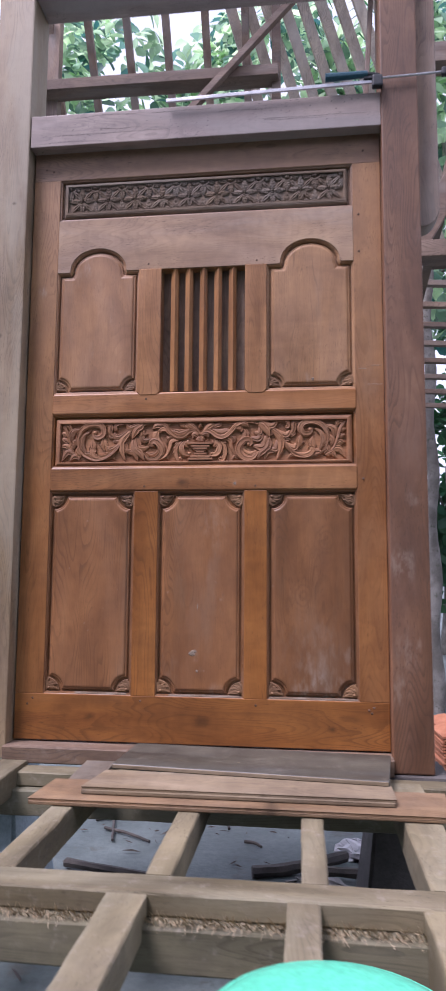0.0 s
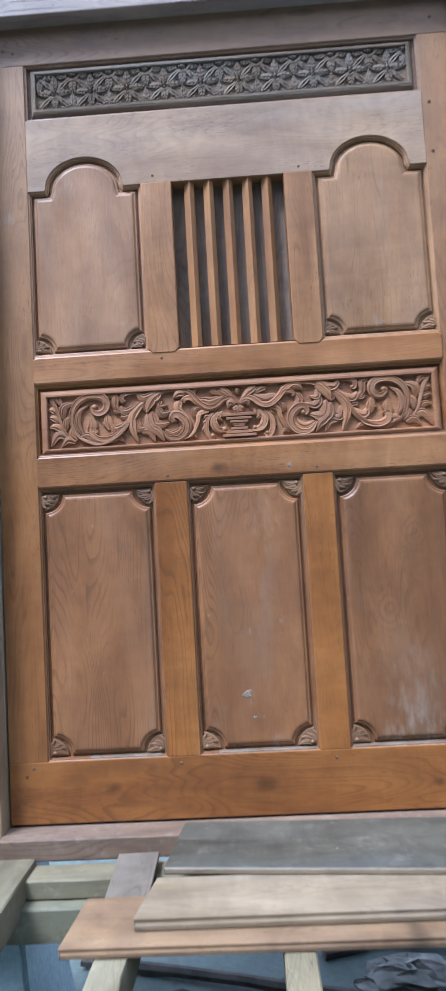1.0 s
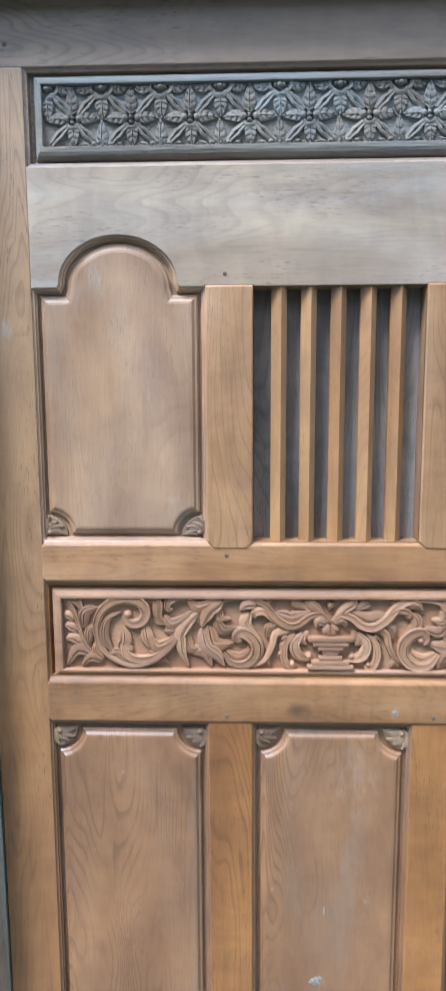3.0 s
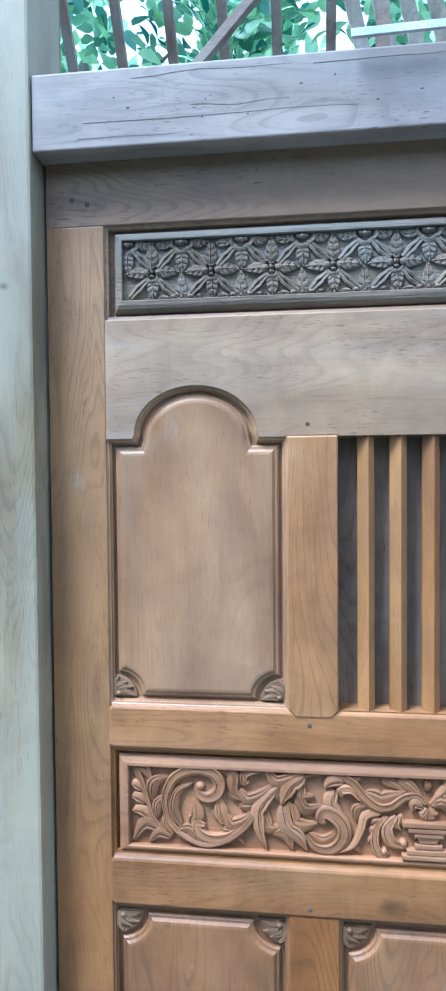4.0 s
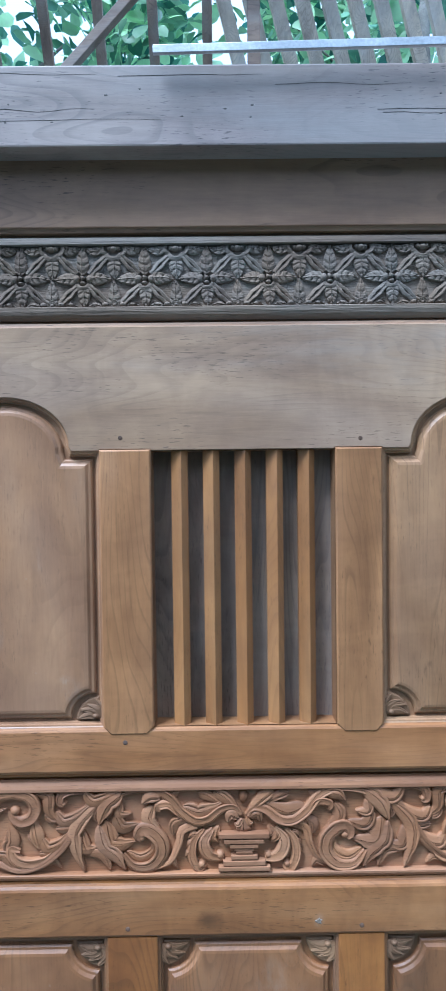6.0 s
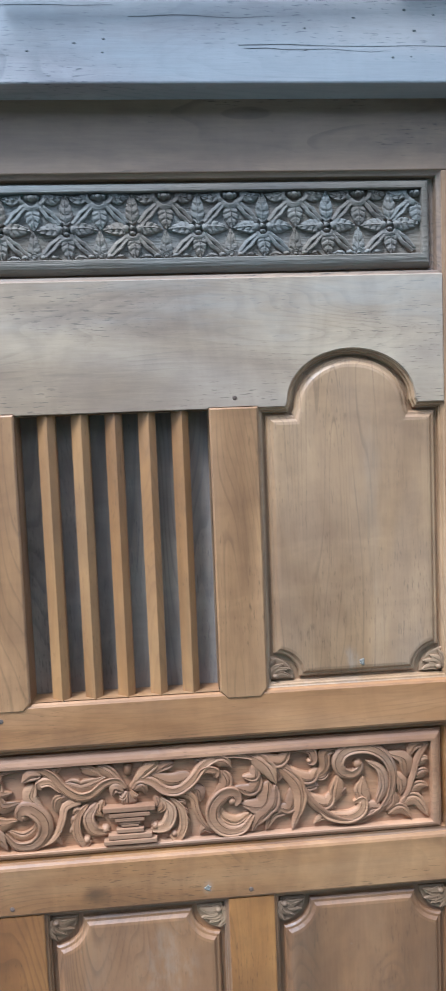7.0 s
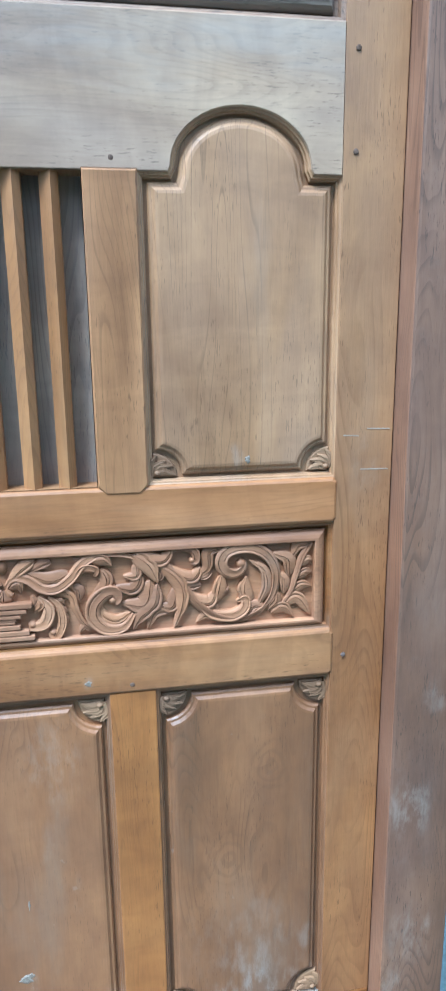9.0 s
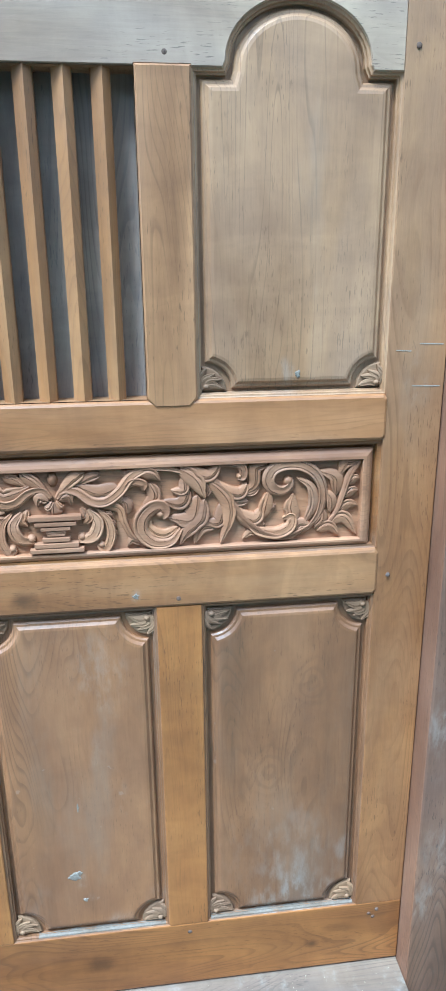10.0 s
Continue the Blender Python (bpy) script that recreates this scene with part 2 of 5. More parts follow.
teak_panel = wood("teak_panel", specks=0.12, eyes=((0.486, 0.751, 0.055), (0.40, 0.55, 0.06)), sat=1.02, gain=0.9, **RED, axis="z", weather=0.3, grey=(0.245, 0.17, 0.115), rough=0.45, smears=((0.38, 0.20, 0.05, 0.75), (0.45, 0.205, 0.06, 0.8), (0.53, 0.21, 0.05, 0.8), (0.565, 0.33, 0.035, 0.6), (0.16, 0.24, 0.04, 0.6), (0.44, 0.21, 0.10, 0.45), (0.5, 0.27, 0.12, 0.25), (0.36, 0.33, 0.12, 0.2), (0.34, 0.172, 0.03, 0.9), (0.41, 0.174, 0.035, 0.9), (0.49, 0.172, 0.04, 0.95), (0.56, 0.175, 0.035, 0.9), (0.592, 0.24, 0.04, 0.8), (0.08, 0.172, 0.05, 0.9), (0.15, 0.175, 0.035, 0.8), (0.0, 0.315, 0.022, 0.9), (0.02, 0.27, 0.012, 0.8), (0.069, 0.80, 0.075, 0.5, 0.5), (0.05, 0.62, 0.03, 0.25, 0.3), (0.1, 0.5, 0.02, 0.3, 0.25), (0.45, 0.37, 0.11, 0.35), (0.436, 0.25, 0.1, 0.35), (-0.1, 0.26, 0.08, 0.2)), dust=0.04, pores=0.25, bump=0.08)
teak_panel_up = wood("teak_arched_panel", specks=0.08, sat=1.1, gain=1.06, dark=(0.248, 0.145, 0.086), mid=(0.328, 0.202, 0.126), light=(0.373, 0.243, 0.158), axis="z", weather=0.22, grey=(0.37, 0.27, 0.195), figure=0.12, rough=0.42, smears=((-0.455, 1.855, 0.028, 0.7, 0.35), (-0.311, 1.41, 0.02, 0.8, 1.6), (-0.43, 1.5, 0.015, 0.5, 0.3), (-0.36, 1.62, 0.015, 0.4, 0.3), (0.42, 1.365, 0.025, 0.6), (-0.49, 1.80, 0.04, 0.35), (-0.3, 1.39, 0.03, 0.4)), pores=0.18)
teak_panel_right = wood("teak_streaked_panel", sat=1.08, gain=1.17, dark=(0.25, 0.147, 0.08), mid=(0.335, 0.208, 0.12), light=(0.385, 0.25, 0.152), axis="z", weather=0.22, grey=(0.37, 0.27, 0.195), figure=0.6, pores=0.3, rough=0.5, smears=((0.42, 1.365, 0.025, 0.6), (-0.49, 1.80, 0.04, 0.35), (-0.3, 1.39, 0.03, 0.4)), rings=(30.0, 0.8, 0.3), flame=0.16, bump=0.08)
teak_carved = wood("teak_carving", sat=1.08, gain=1.04, dark=(0.17, 0.085, 0.045), mid=(0.285, 0.15, 0.083), light=(0.36, 0.205, 0.122), axis="x", weather=0.2, grey=(0.34, 0.24, 0.17), rough=0.62, pores=0.3, figure=0.2, dust=0.08)
corner_wood = wood("corner_carving_wood", sat=1.08, dark=(0.17, 0.095, 0.052), mid=(0.275, 0.17, 0.1), light=(0.36, 0.235, 0.145), axis="x", weather=0.12, grey=(0.26, 0.2, 0.155), rough=0.7, figure=0.2, dust=0.04, gain=0.85)
grey_carved = wood("grey_carving", sat=1.08, gain=0.88, dark=(0.12, 0.093, 0.072), mid=(0.215, 0.172, 0.137), light=(0.28, 0.228, 0.185), axis="x", weather=0.5, grey=(0.29, 0.26, 0.225), rough=0.92, figure=0.2, dust=0.06, bump=0.7)
dark_board = wood("dark_board", dark=(0.15, 0.11, 0.085), mid=(0.31, 0.24, 0.19), light=(0.42, 0.34, 0.28), axis="z", figure=0.4, flame=0.2, weather=0.4, grey=(0.38, 0.33, 0.29), rough=0.7, gain=0.92, sat=1.15)
grey_x = wood("grey_beam", sat=0.95, gain=1.3, **GREY, axis="x", weather=0.55, grey=(0.23, 0.21, 0.2), rough=0.55, pores=0.7, figure=0.4, bump=0.08)
brown_post = wood("post_side_wood", dark=(0.17, 0.08, 0.045), mid=(0.25, 0.128, 0.072), light=(0.31, 0.17, 0.1), axis="z", weather=0.2, grey=(0.26, 0.16, 0.11), rough=0.5, gain=0.85)
grey_z = wood("post_wood", sat=1.05, dark=(0.1, 0.055, 0.034), mid=(0.152, 0.086, 0.054), light=(0.2, 0.12, 0.08), axis="z", weather=0.3, grey=(0.19, 0.128, 0.096), rough=0.55, smears=((0.75, 0.66, 0.07, 0.75), (0.77, 0.36, 0.08, 0.6), (0.73, 0.22, 0.06, 0.6), (0.79, 0.9, 0.04, 0.4)), dust=0.05)
post_pale = wood("pale_post_wood", sat=1.1, gain=1.4, dark=(0.15, 0.116, 0.075), mid=(0.215, 0.175, 0.122), light=(0.275, 0.234, 0.172), axis="z", weather=0.5, grey=(0.265, 0.24, 0.185), rough=0.5, smears=((-0.8, 1.15, 0.06, 0.5), (-0.78, 1.9, 0.1, 0.2)), dust=0.12, knots=((-0.79, 1.55, 0.012), (-0.75, 2.1, 0.01), (-0.81, 0.6, 0.014)))
roof_wood = wood("rafter_wood", dark=(0.14, 0.10, 0.08), mid=(0.26, 0.195, 0.155), light=(0.38, 0.3, 0.24), axis="z", weather=0.5, grey=(0.3, 0.27, 0.24), rough=0.7)
roof_wood_x = wood("roof_beam_wood", dark=(0.10, 0.075, 0.06), mid=(0.19, 0.14, 0.11), light=(0.27, 0.21, 0.17), axis="x", weather=0.4, grey=(0.28, 0.25, 0.22), rough=0.7)
joist_y = wood("joist_wood", **PALE, axis="y", weather=0.4, grey=(0.25, 0.237, 0.16), rough=0.75, dust=0.38, figure=0.35)
floor_beam_x = wood("floor_beam_wood", dark=(0.085, 0.082, 0.052), mid=(0.135, 0.134, 0.088), light=(0.195, 0.188, 0.13), axis="x", weather=0.4, grey=(0.165, 0.165, 0.118), rough=0.75, dust=0.4)
joist_x = wood("cross_joist_wood", **PALE, axis="x", weather=0.4, grey=(0.25, 0.237, 0.16), rough=0.75, dust=0.38, figure=0.35)
plank_orange = wood("fresh_plank", dark=(0.145, 0.094, 0.052), mid=(0.232, 0.158, 0.092), light=(0.305, 0.218, 0.133), axis="x", weather=0.25, grey=(0.26, 0.2, 0.14), rough=0.6, dust=0.15, flame=0.2, knots=((0.1, -0.04, 0.02),), figure=0.4, gain=0.92)
plank_pale = wood("pale_plank", dark=(0.19, 0.148, 0.095), mid=(0.265, 0.222, 0.155), light=(0.34, 0.292, 0.215), axis="x", weather=0.35, grey=(0.29, 0.265, 0.21), rough=0.65, dust=0.1, flame=0.16, figure=0.3, gain=0.88)
offcut_wood = wood("offcut_wood", dark=(0.1, 0.085, 0.066), mid=(0.165, 0.145, 0.115), light=(0.22, 0.195, 0.16), axis="y", weather=0.4, grey=(0.2, 0.185, 0.155), rough=0.7, dust=0.15, flame=0.2)
plank_grey = wood("grey_plank", dark=(0.048, 0.048, 0.04), mid=(0.084, 0.086, 0.072), light=(0.124, 0.122, 0.102), axis="x", weather=0.5, grey=(0.092, 0.1, 0.093), rough=0.45, dust=0.25, flame=0.25, figure=0.25, pores=0.2)
peg_wood = wood("peg_wood", dark=(0.075, 0.045, 0.030), mid=(0.135, 0.083, 0.054), light=(0.210, 0.128, 0.087), axis="y", rough=0.9)


def speckled(name, a, b, scale, rough=0.85, metal=0.0, bump=0.3, c=None):
    m, n, l, s = nodes_of(name, rough, metal)
    vec, plain, rnd = shifted(n, l)
    big = ranged(n, l, noisy(n, l, vec, scale, 6, 0.6), 0.35, 0.68)
    col = mixed(n, l, big, a, b)
    grain = noisy(n, l, vec, scale * 22, 5, 0.7)
    col = mixed(n, l, 0.4, col, mixed(n, l, ranged(n, l, grain, 0.3, 0.7), (0.4, 0.4, 0.4), (1.0, 1.0, 1.0)), "MULTIPLY")
    if c:
        col = mixed(n, l, ranged(n, l, noisy(n, l, vec, scale * 3.1, 7, 0.7), 0.56, 0.68, 0, 0.85), col, c)
    l.new(col, s.inputs["Base Color"])
    bp = n.new("ShaderNodeBump")
    bp.inputs["Strength"].default_value, bp.inputs["Distance"].default_value = bump, 0.01
    l.new(grain, bp.inputs["Height"])
    l.new(bp.outputs[0], s.inputs["Normal"])
    return m


concrete = speckled("concrete", (0.075, 0.1, 0.097), (0.14, 0.176, 0.168), 1.6, 0.6, c=(0.066, 0.07, 0.06))
pedestal_mat = speckled("pedestal_concrete", (0.26, 0.36, 0.4), (0.4, 0.51, 0.55), 3.0, 0.6, c=(0.19, 0.25, 0.27))
dark_block_mat = speckled("dark_block_mat", (0.06, 0.055, 0.052), (0.13, 0.12, 0.11), 4.0, 0.8)
steel = speckled("steel", (0.45, 0.46, 0.47), (0.62, 0.63, 0.64), 9.0, 0.35, 0.9, 0.05)
iron = speckled("black_iron", (0.02, 0.025, 0.03), (0.05, 0.055, 0.06), 9.0, 0.5, 0.3, 0.1)
teal_plastic = speckled("teal_plastic", (0.01, 0.07, 0.10), (0.02, 0.1, 0.14), 6.0, 0.4, 0, 0.05)
mint_plastic = speckled("mint_plastic", (0.1, 0.66, 0.43), (0.12, 0.7, 0.47), 3.0, 0.25, 0, 0.0)
terracotta = speckled("terracotta", (0.36, 0.13, 0.06), (0.5, 0.2, 0.1), 5.0, 0.85)
bark = speckled("bark", (0.16, 0.15, 0.13), (0.3, 0.29, 0.26), 5.0, 0.95, 0, 0.8, (0.08, 0.09, 0.06))
debris_white = speckled("white_debris", (0.6, 0.61, 0.62), (0.78, 0.78, 0.78), 12.0, 0.8)
dark_stick = speckled("dark_wet_wood", (0.04, 0.035, 0.03), (0.1, 0.085, 0.07), 8.0, 0.7)
fibre_mat = speckled("split_wood_fibre", (0.36, 0.285, 0.175), (0.52, 0.44, 0.29), 30.0, 0.85)
bag_mat = speckled("dirty_sacking", (0.2, 0.2, 0.19), (0.36, 0.35, 0.33), 14.0, 0.9)


def leafy(name, a, b):
    m, n, l, s = nodes_of(name, 0.4)
    g = n.new("ShaderNodeNewGeometry")
    col = mixed(n, l, g.outputs["Random Per Island"], a, b)
    vec, plain, rnd = shifted(n, l)
    col = mixed(n, l, ranged(n, l, noisy(n, l, vec, 3.0, 3), 0.35, 0.65, 0, 0.35), col, tuple(c * 0.5 for c in a))
    l.new(col, s.inputs["Base Color"])
    t = n.new("ShaderNodeBsdfTranslucent")
    l.new(mixed(n, l, 0.5, mixed(n, l, 1.0, col, (2.0, 2.0, 2.0), "MULTIPLY"), mixed(n, l, 1.0, col, (2.6, 2.2, 2.4), "MULTIPLY")), t.inputs[0])
    mx = n.new("ShaderNodeMixShader")
    mx.inputs[0].default_value = 0.6
    l.new(s.outputs[0], mx.inputs[1])
    l.new(t.outputs[0], mx.inputs[2])
    l.new(mx.outputs[0], n["Material Output"].inputs[0])
    return m


leaf_broad = leafy("broad_leaf", (0.02, 0.1, 0.09), (0.46, 0.66, 0.38))
dab_plaster = speckled("dried_plaster", (0.24, 0.185, 0.135), (0.32, 0.26, 0.195), 40.0, 0.95)
dust_mark = speckled("pale_dust", (0.35, 0.28, 0.205), (0.44, 0.365, 0.28), 30.0, 0.9)
ledge_dust_light = speckled("plaster_dust", (0.19, 0.135, 0.09), (0.27, 0.215, 0.165), 14.0, 0.95, 0, 0.3, (0.22, 0.13, 0.07))
leaf_dark = leafy("dark_leaf", (0.015, 0.06, 0.03), (0.05, 0.14, 0.06))


# ---- mesh helpers ----
def part(name, bm, mat, parent=None, label="", smooth=False):
    me = bpy.data.meshes.new(name)
    bmesh.ops.recalc_face_normals(bm, faces=bm.faces)
    if smooth:
        for f in bm.faces:
            f.smooth = True
    bm.to_mesh(me)
    bm.free()
    me.materials.append(mat)
    ob = new(name, me)
    if parent:
        ob.parent = parent
    if label:
        tagged(ob, label)
    return ob


def thing(name, label, category, group="", kind="", at=(0, 0, 0)):
    ob = new(name)
    ob.location = at
    ob.empty_display_size = 0.1
    return tagged(ob, label, category, group, kind)


def box(bm, x0, x1, y0, y1, z0, z1, bevel=0.003, m=None):
    """A box with softened edges added to bm."""
    r = bmesh.ops.create_cube(bm, size=1.0, matrix=Matrix.LocRotScale(((x0 + x1) / 2, (y0 + y1) / 2, (z0 + z1) / 2), None, (x1 - x0, y1 - y0, z1 - z0)))
    vs = r["verts"]
    if bevel:
        es = list({e for v in vs for e in v.link_edges})
        bv = bmesh.ops.bevel(bm, geom=es, offset=bevel, segments=2, affect="EDGES", profile=0.6)
        vs = list({v for f in bv["faces"] for v in f.verts} | {v for v in vs if v.is_valid})
    if m is not None:
        bmesh.ops.transform(bm, matrix=m, verts=vs)
    return vs


def rough_box(bm, lo, hi, axis, amp, seed=0.0, step=0.05):
    """A sawn timber between two corners: uneven, chamfered edges along the axis (0, 1 or 2)."""
    u, v = [k for k in range(3) if k != axis]
    n = max(4, int((hi[axis] - lo[axis]) / step))
    c, rows = 0.004, []
    ring = [(lo[u] + c, lo[v]), (hi[u] - c, lo[v]), (hi[u], lo[v] + c), (hi[u], hi[v] - c), (hi[u] - c, hi[v]), (lo[u] + c, hi[v]), (lo[u], hi[v] - c), (lo[u], lo[v] + c)]
    for i in range(n + 1):
        row = []
        for j, (a, b) in enumerate(ring):
            p = [0.0, 0.0, 0.0]
            p[axis] = lo[axis] + (hi[axis] - lo[axis]) * i / n
            k = Vector((p[axis] * 7 + seed, j // 2 * 3.7, seed * 1.3))
            w = noise.noise(k) * amp + noise.noise(k * 4.1) * amp * 0.5
            p[u], p[v] = a + w * (1 if a < (lo[u] + hi[u]) / 2 else -1) * 0.8, b + abs(w) * (1 if b < (lo[v] + hi[v]) / 2 else -1) * 0.6
            row.append(bm.verts.new(p))
        rows.append(row)
    for a, b in zip(rows, rows[1:]):
        for j in range(8):
            bm.faces.new((a[j], a[(j + 1) % 8], b[(j + 1) % 8], b[j]))
    bm.faces.new(rows[0])
    bm.faces.new(rows[-1])


def boxed(name, x0, x1, y0, y1, z0, z1, mat, parent=None, bevel=0.003, label=""):
    bm = bmesh.new()
    box(bm, x0, x1, y0, y1, z0, z1, bevel)
    return part(name, bm, mat, parent, label)


def beam(bm, a, b, w, d, up=(0, 0, 1), bevel=0.003):
    """A squared timber from a to b, w across and d deep."""
    a, b = Vector(a), Vector(b)
    z = (b - a).normalized()
    x = z.cross(Vector(up))
    x = x.normalized() if x.length > 1e-4 else Vector((1, 0, 0))
    y = z.cross(x)
    m = Matrix((x, y, z)).transposed().to_4x4()
    m.translation = (a + b) / 2
    box(bm, -w / 2, w / 2, -d / 2, d / 2, -(b - a).length / 2, (b - a).length / 2, bevel, m)


def inset(pts, d):
    """Move a counter-clockwise outline of (x, z) inwards by d."""
    out, k = [], len(pts)
    for i in range(k):
        p, q, r = Vector(pts[i - 1]), Vector(pts[i]), Vector(pts[(i + 1) % k])
        a, b = (q - p).normalized(), (r - q).normalized()
        na, nb = Vector((-a.y, a.x)), Vector((-b.y, b.x))
        mid = na + nb
        f = 1.0 / max(0.35, 1 + na.dot(nb))
        out.append(q + mid * d * f)
    return out


def loft(bm, pts, profile, cap=False):
    """Rings of the outline, moved inwards and back by each (inset, y) of the profile; cap closes the last."""
    rings = []
    for d, y in profile:
        rings.append([bm.verts.new((p[0], y, p[1])) for p in (inset(pts, d) if d else pts)])
    k = len(pts)
    for a, b in zip(rings, rings[1:]):
        for i in range(k):
            bm.faces.new((a[i], a[(i + 1) % k], b[(i + 1) % k], b[i]))
    if cap:
        bm.faces.new(rings[-1])
    return rings


def rect(x0, x1, z0, z1):
    return [(x0, z0), (x1, z0), (x1, z1), (x0, z1)]


def arc(cx, cz, rx, rz, a0, a1, k):
    return [(cx + rx * math.cos(radians(a0 + (a1 - a0) * i / k)), cz + rz * math.sin(radians(a0 + (a1 - a0) * i / k))) for i in range(k + 1)]


def cable(pts, k=12):
    """Points along a smooth path through pts."""
    v = [Vector(p) for p in pts]
    v = [v[0] * 2 - v[1]] + v + [v[-1] * 2 - v[-2]]
    out = []
    for i in range(1, len(v) - 2):
        for j in range(k):
            t = j / k
            p0, p1, p2, p3 = v[i - 1], v[i], v[i + 1], v[i + 2]
            out.append(0.5 * (2 * p1 + (p2 - p0) * t + (2 * p0 - 5 * p1 + 4 * p2 - p3) * t * t + (3 * p1 - p0 - 3 * p2 + p3) * t ** 3))
    out.append(v[-2])
    return out


ACROSS = (-1.0, -0.965, -0.84, -0.62, -0.47, -0.42, -0.37, -0.2, 0.04, 0.09, 0.14, 0.32, 0.46, 0.5, 0.54, 0.74, 0.9, 0.965, 1.0)
CUTS = {"leaf": 0.09, "scroll": -0.42, "stem": 0.09, "band": 5}


def stroke(bm, pts, width, height, base, kind="leaf", groove=0.3, k=8, nicks=0, lobed=False):
    """A carved leaf, scroll, stem or band: a ribbon with steep sides and a knife-cut vein along a path of (x, z) points, standing out from y = base towards -y."""
    path = cable([(p[0], p[1], 0) for p in pts], k)
    m, cols, rows = len(path), len(ACROSS), []
    for i, p in enumerate(path):
        t = i / (m - 1)
        d = (path[min(i + 1, m - 1)] - path[max(i - 1, 0)]).normalized()
        side = Vector((-d.y, d.x, 0))
        if kind == "leaf":
            w = max(0.04, math.sin(math.pi * min(1.0, t ** 0.75)) ** 0.7)
        elif kind == "scroll":
            w = max(0.05, math.sin(math.pi * (0.03 + 0.9 * t))) ** 0.6
        elif kind == "band":
            w = 1.0
        else:
            w = 1.0 - 0.6 * t
        rise = 0.62 + 0.38 * math.sin(math.pi * min(1, 0.1 + 0.8 * t))
        cut = groove * 2.0 * max(0.0, math.sin(math.pi * min(1.0, t * 1.08))) ** 0.5
        row = []
        for s in ACROSS:
            edge = 0.0 if abs(s) == 1.0 else (0.74 if abs(s) > 0.95 else 1.0 - 0.12 * abs(s) ** 3)
            h = edge * (0.84 + 0.16 * s)
            if kind == "scroll" and -0.4 < s < 0.9:
                h *= 1 - 0.14 * math.sin(math.pi * (s + 0.4) / 1.3)
            if kind == "leaf":
                h *= 1 - 0.16 * math.sin(math.pi * min(1.0, abs(s - 0.09))) * (s > 0.1)
            if abs(s - CUTS[kind]) < 0.02:
                h *= 1 - min(0.62, cut)
            if s == 0.5 and kind in ("leaf", "scroll") and not nicks:
                h *= 1 - min(0.3, cut * 0.6) * (0.12 < t < 0.62)
            if nicks and abs(s) > 0.15:
                h *= 1 - 0.34 * max(0.0, math.sin(math.pi * (2 * nicks * t - abs(s) * 1.2))) ** 4
            lobe = 1 - 0.28 * max(0.0, math.sin(math.pi * (5 * t + 0.3))) ** 2 if kind == "leaf" and lobed and s > 0 else 1.0
            q = p + side * (s * w * lobe * width / 2)
            row.append(bm.verts.new((q.x, base - h * height * rise + 0.001, q.y)))
        rows.append(row)
    for u, v in zip(rows, rows[1:]):
        for j in range(cols - 1):
            bm.faces.new((u[j], u[j + 1], v[j + 1], v[j]))
        for j, s in enumerate(ACROSS):
            if abs(s) > 0.95 and abs(s) < 1 or abs(s - CUTS[kind]) < 0.06:
                bm.edges.get((u[j], v[j])).smooth = False


def dome(bm, x, z, rx, rz, height, base, k=12):
    rings = []
    for i in range(5):
        a = i / 4 * math.pi / 2
        rings.append([bm.verts.new((x + rx * math.cos(a) * math.cos(t), base - height * math.sin(a), z + rz * math.cos(a) * math.sin(t))) for t in (2 * math.pi * j / k for j in range(k))] if i < 4 else [bm.verts.new((x, base - height, z))])
    for a, b in zip(rings, rings[1:]):
        for j in range(k):
            bm.faces.new((a[j], a[(j + 1) % k], b[(j + 1) % k], b[j]) if len(b) > 1 else (a[j], a[(j + 1) % k], b[0]))


def tube(bm, pts, radius, sides=8, taper=1.0):
    rows, path = [], [Vector(p) for p in pts]
    for i, p in enumerate(path):
        d = (path[min(i + 1, len(path) - 1)] - path[max(i - 1, 0)]).normalized()
        x = d.cross(Vector((0.31, 0.2, 0.93)))
        x.normalize()
        y = d.cross(x)
        r = radius * (1 + (taper - 1) * i / (len(path) - 1))
        rows.append([bm.verts.new(p + (x * math.cos(a) + y * math.sin(a)) * r) for a in (2 * math.pi * j / sides for j in range(sides))])
    for a, b in zip(rows, rows[1:]):
        for j in range(sides):
            bm.faces.new((a[j], a[(j + 1) % sides], b[(j + 1) % sides], b[j]))
    bm.faces.new(rows[0])
    bm.faces.new(rows[-1])


# ---- ground ----
GROUND = -0.63
bm = bmesh.new()
bmesh.ops.create_grid(bm, x_segments=120, y_segments=120, size=1.0)
for v in bm.verts:
    v.co.x, v.co.y = math.copysign(abs(v.co.x) ** 4, v.co.x) * 400, math.copysign(abs(v.co.y) ** 4, v.co.y) * 400
    v.co.z = GROUND + 0.012 * noise.noise(Vector((v.co.x * 2.3, v.co.y * 2.3, 0)))
ground = part("ground", bm, concrete)
tagged(ground, "rough grey concrete ground with dirt and debris", "ground", kind="structure")

# ---- the carved wall panel ----
XL, XR = -0.690, 0.704          # outer edges, against the posts
IL, IR = -0.580, 0.598          # inner edges of the stiles
M1, M2, M3, M4 = -0.243, -0.151, 0.180, 0.265   # the two muntins
Z1, Z2, Z3, Z4, Z5, Z6, Z7 = 0.169, 0.935, 1.030, 1.238, 1.323, 1.823, 2.045
ZT, ZTOP = 2.220, 2.360
THICK = 0.042
wall_panel = thing("carved_wall_panel", "carved teak wall panel with raised fields, two friezes and a barred window", "wall panel", at=(0, 0, 0))

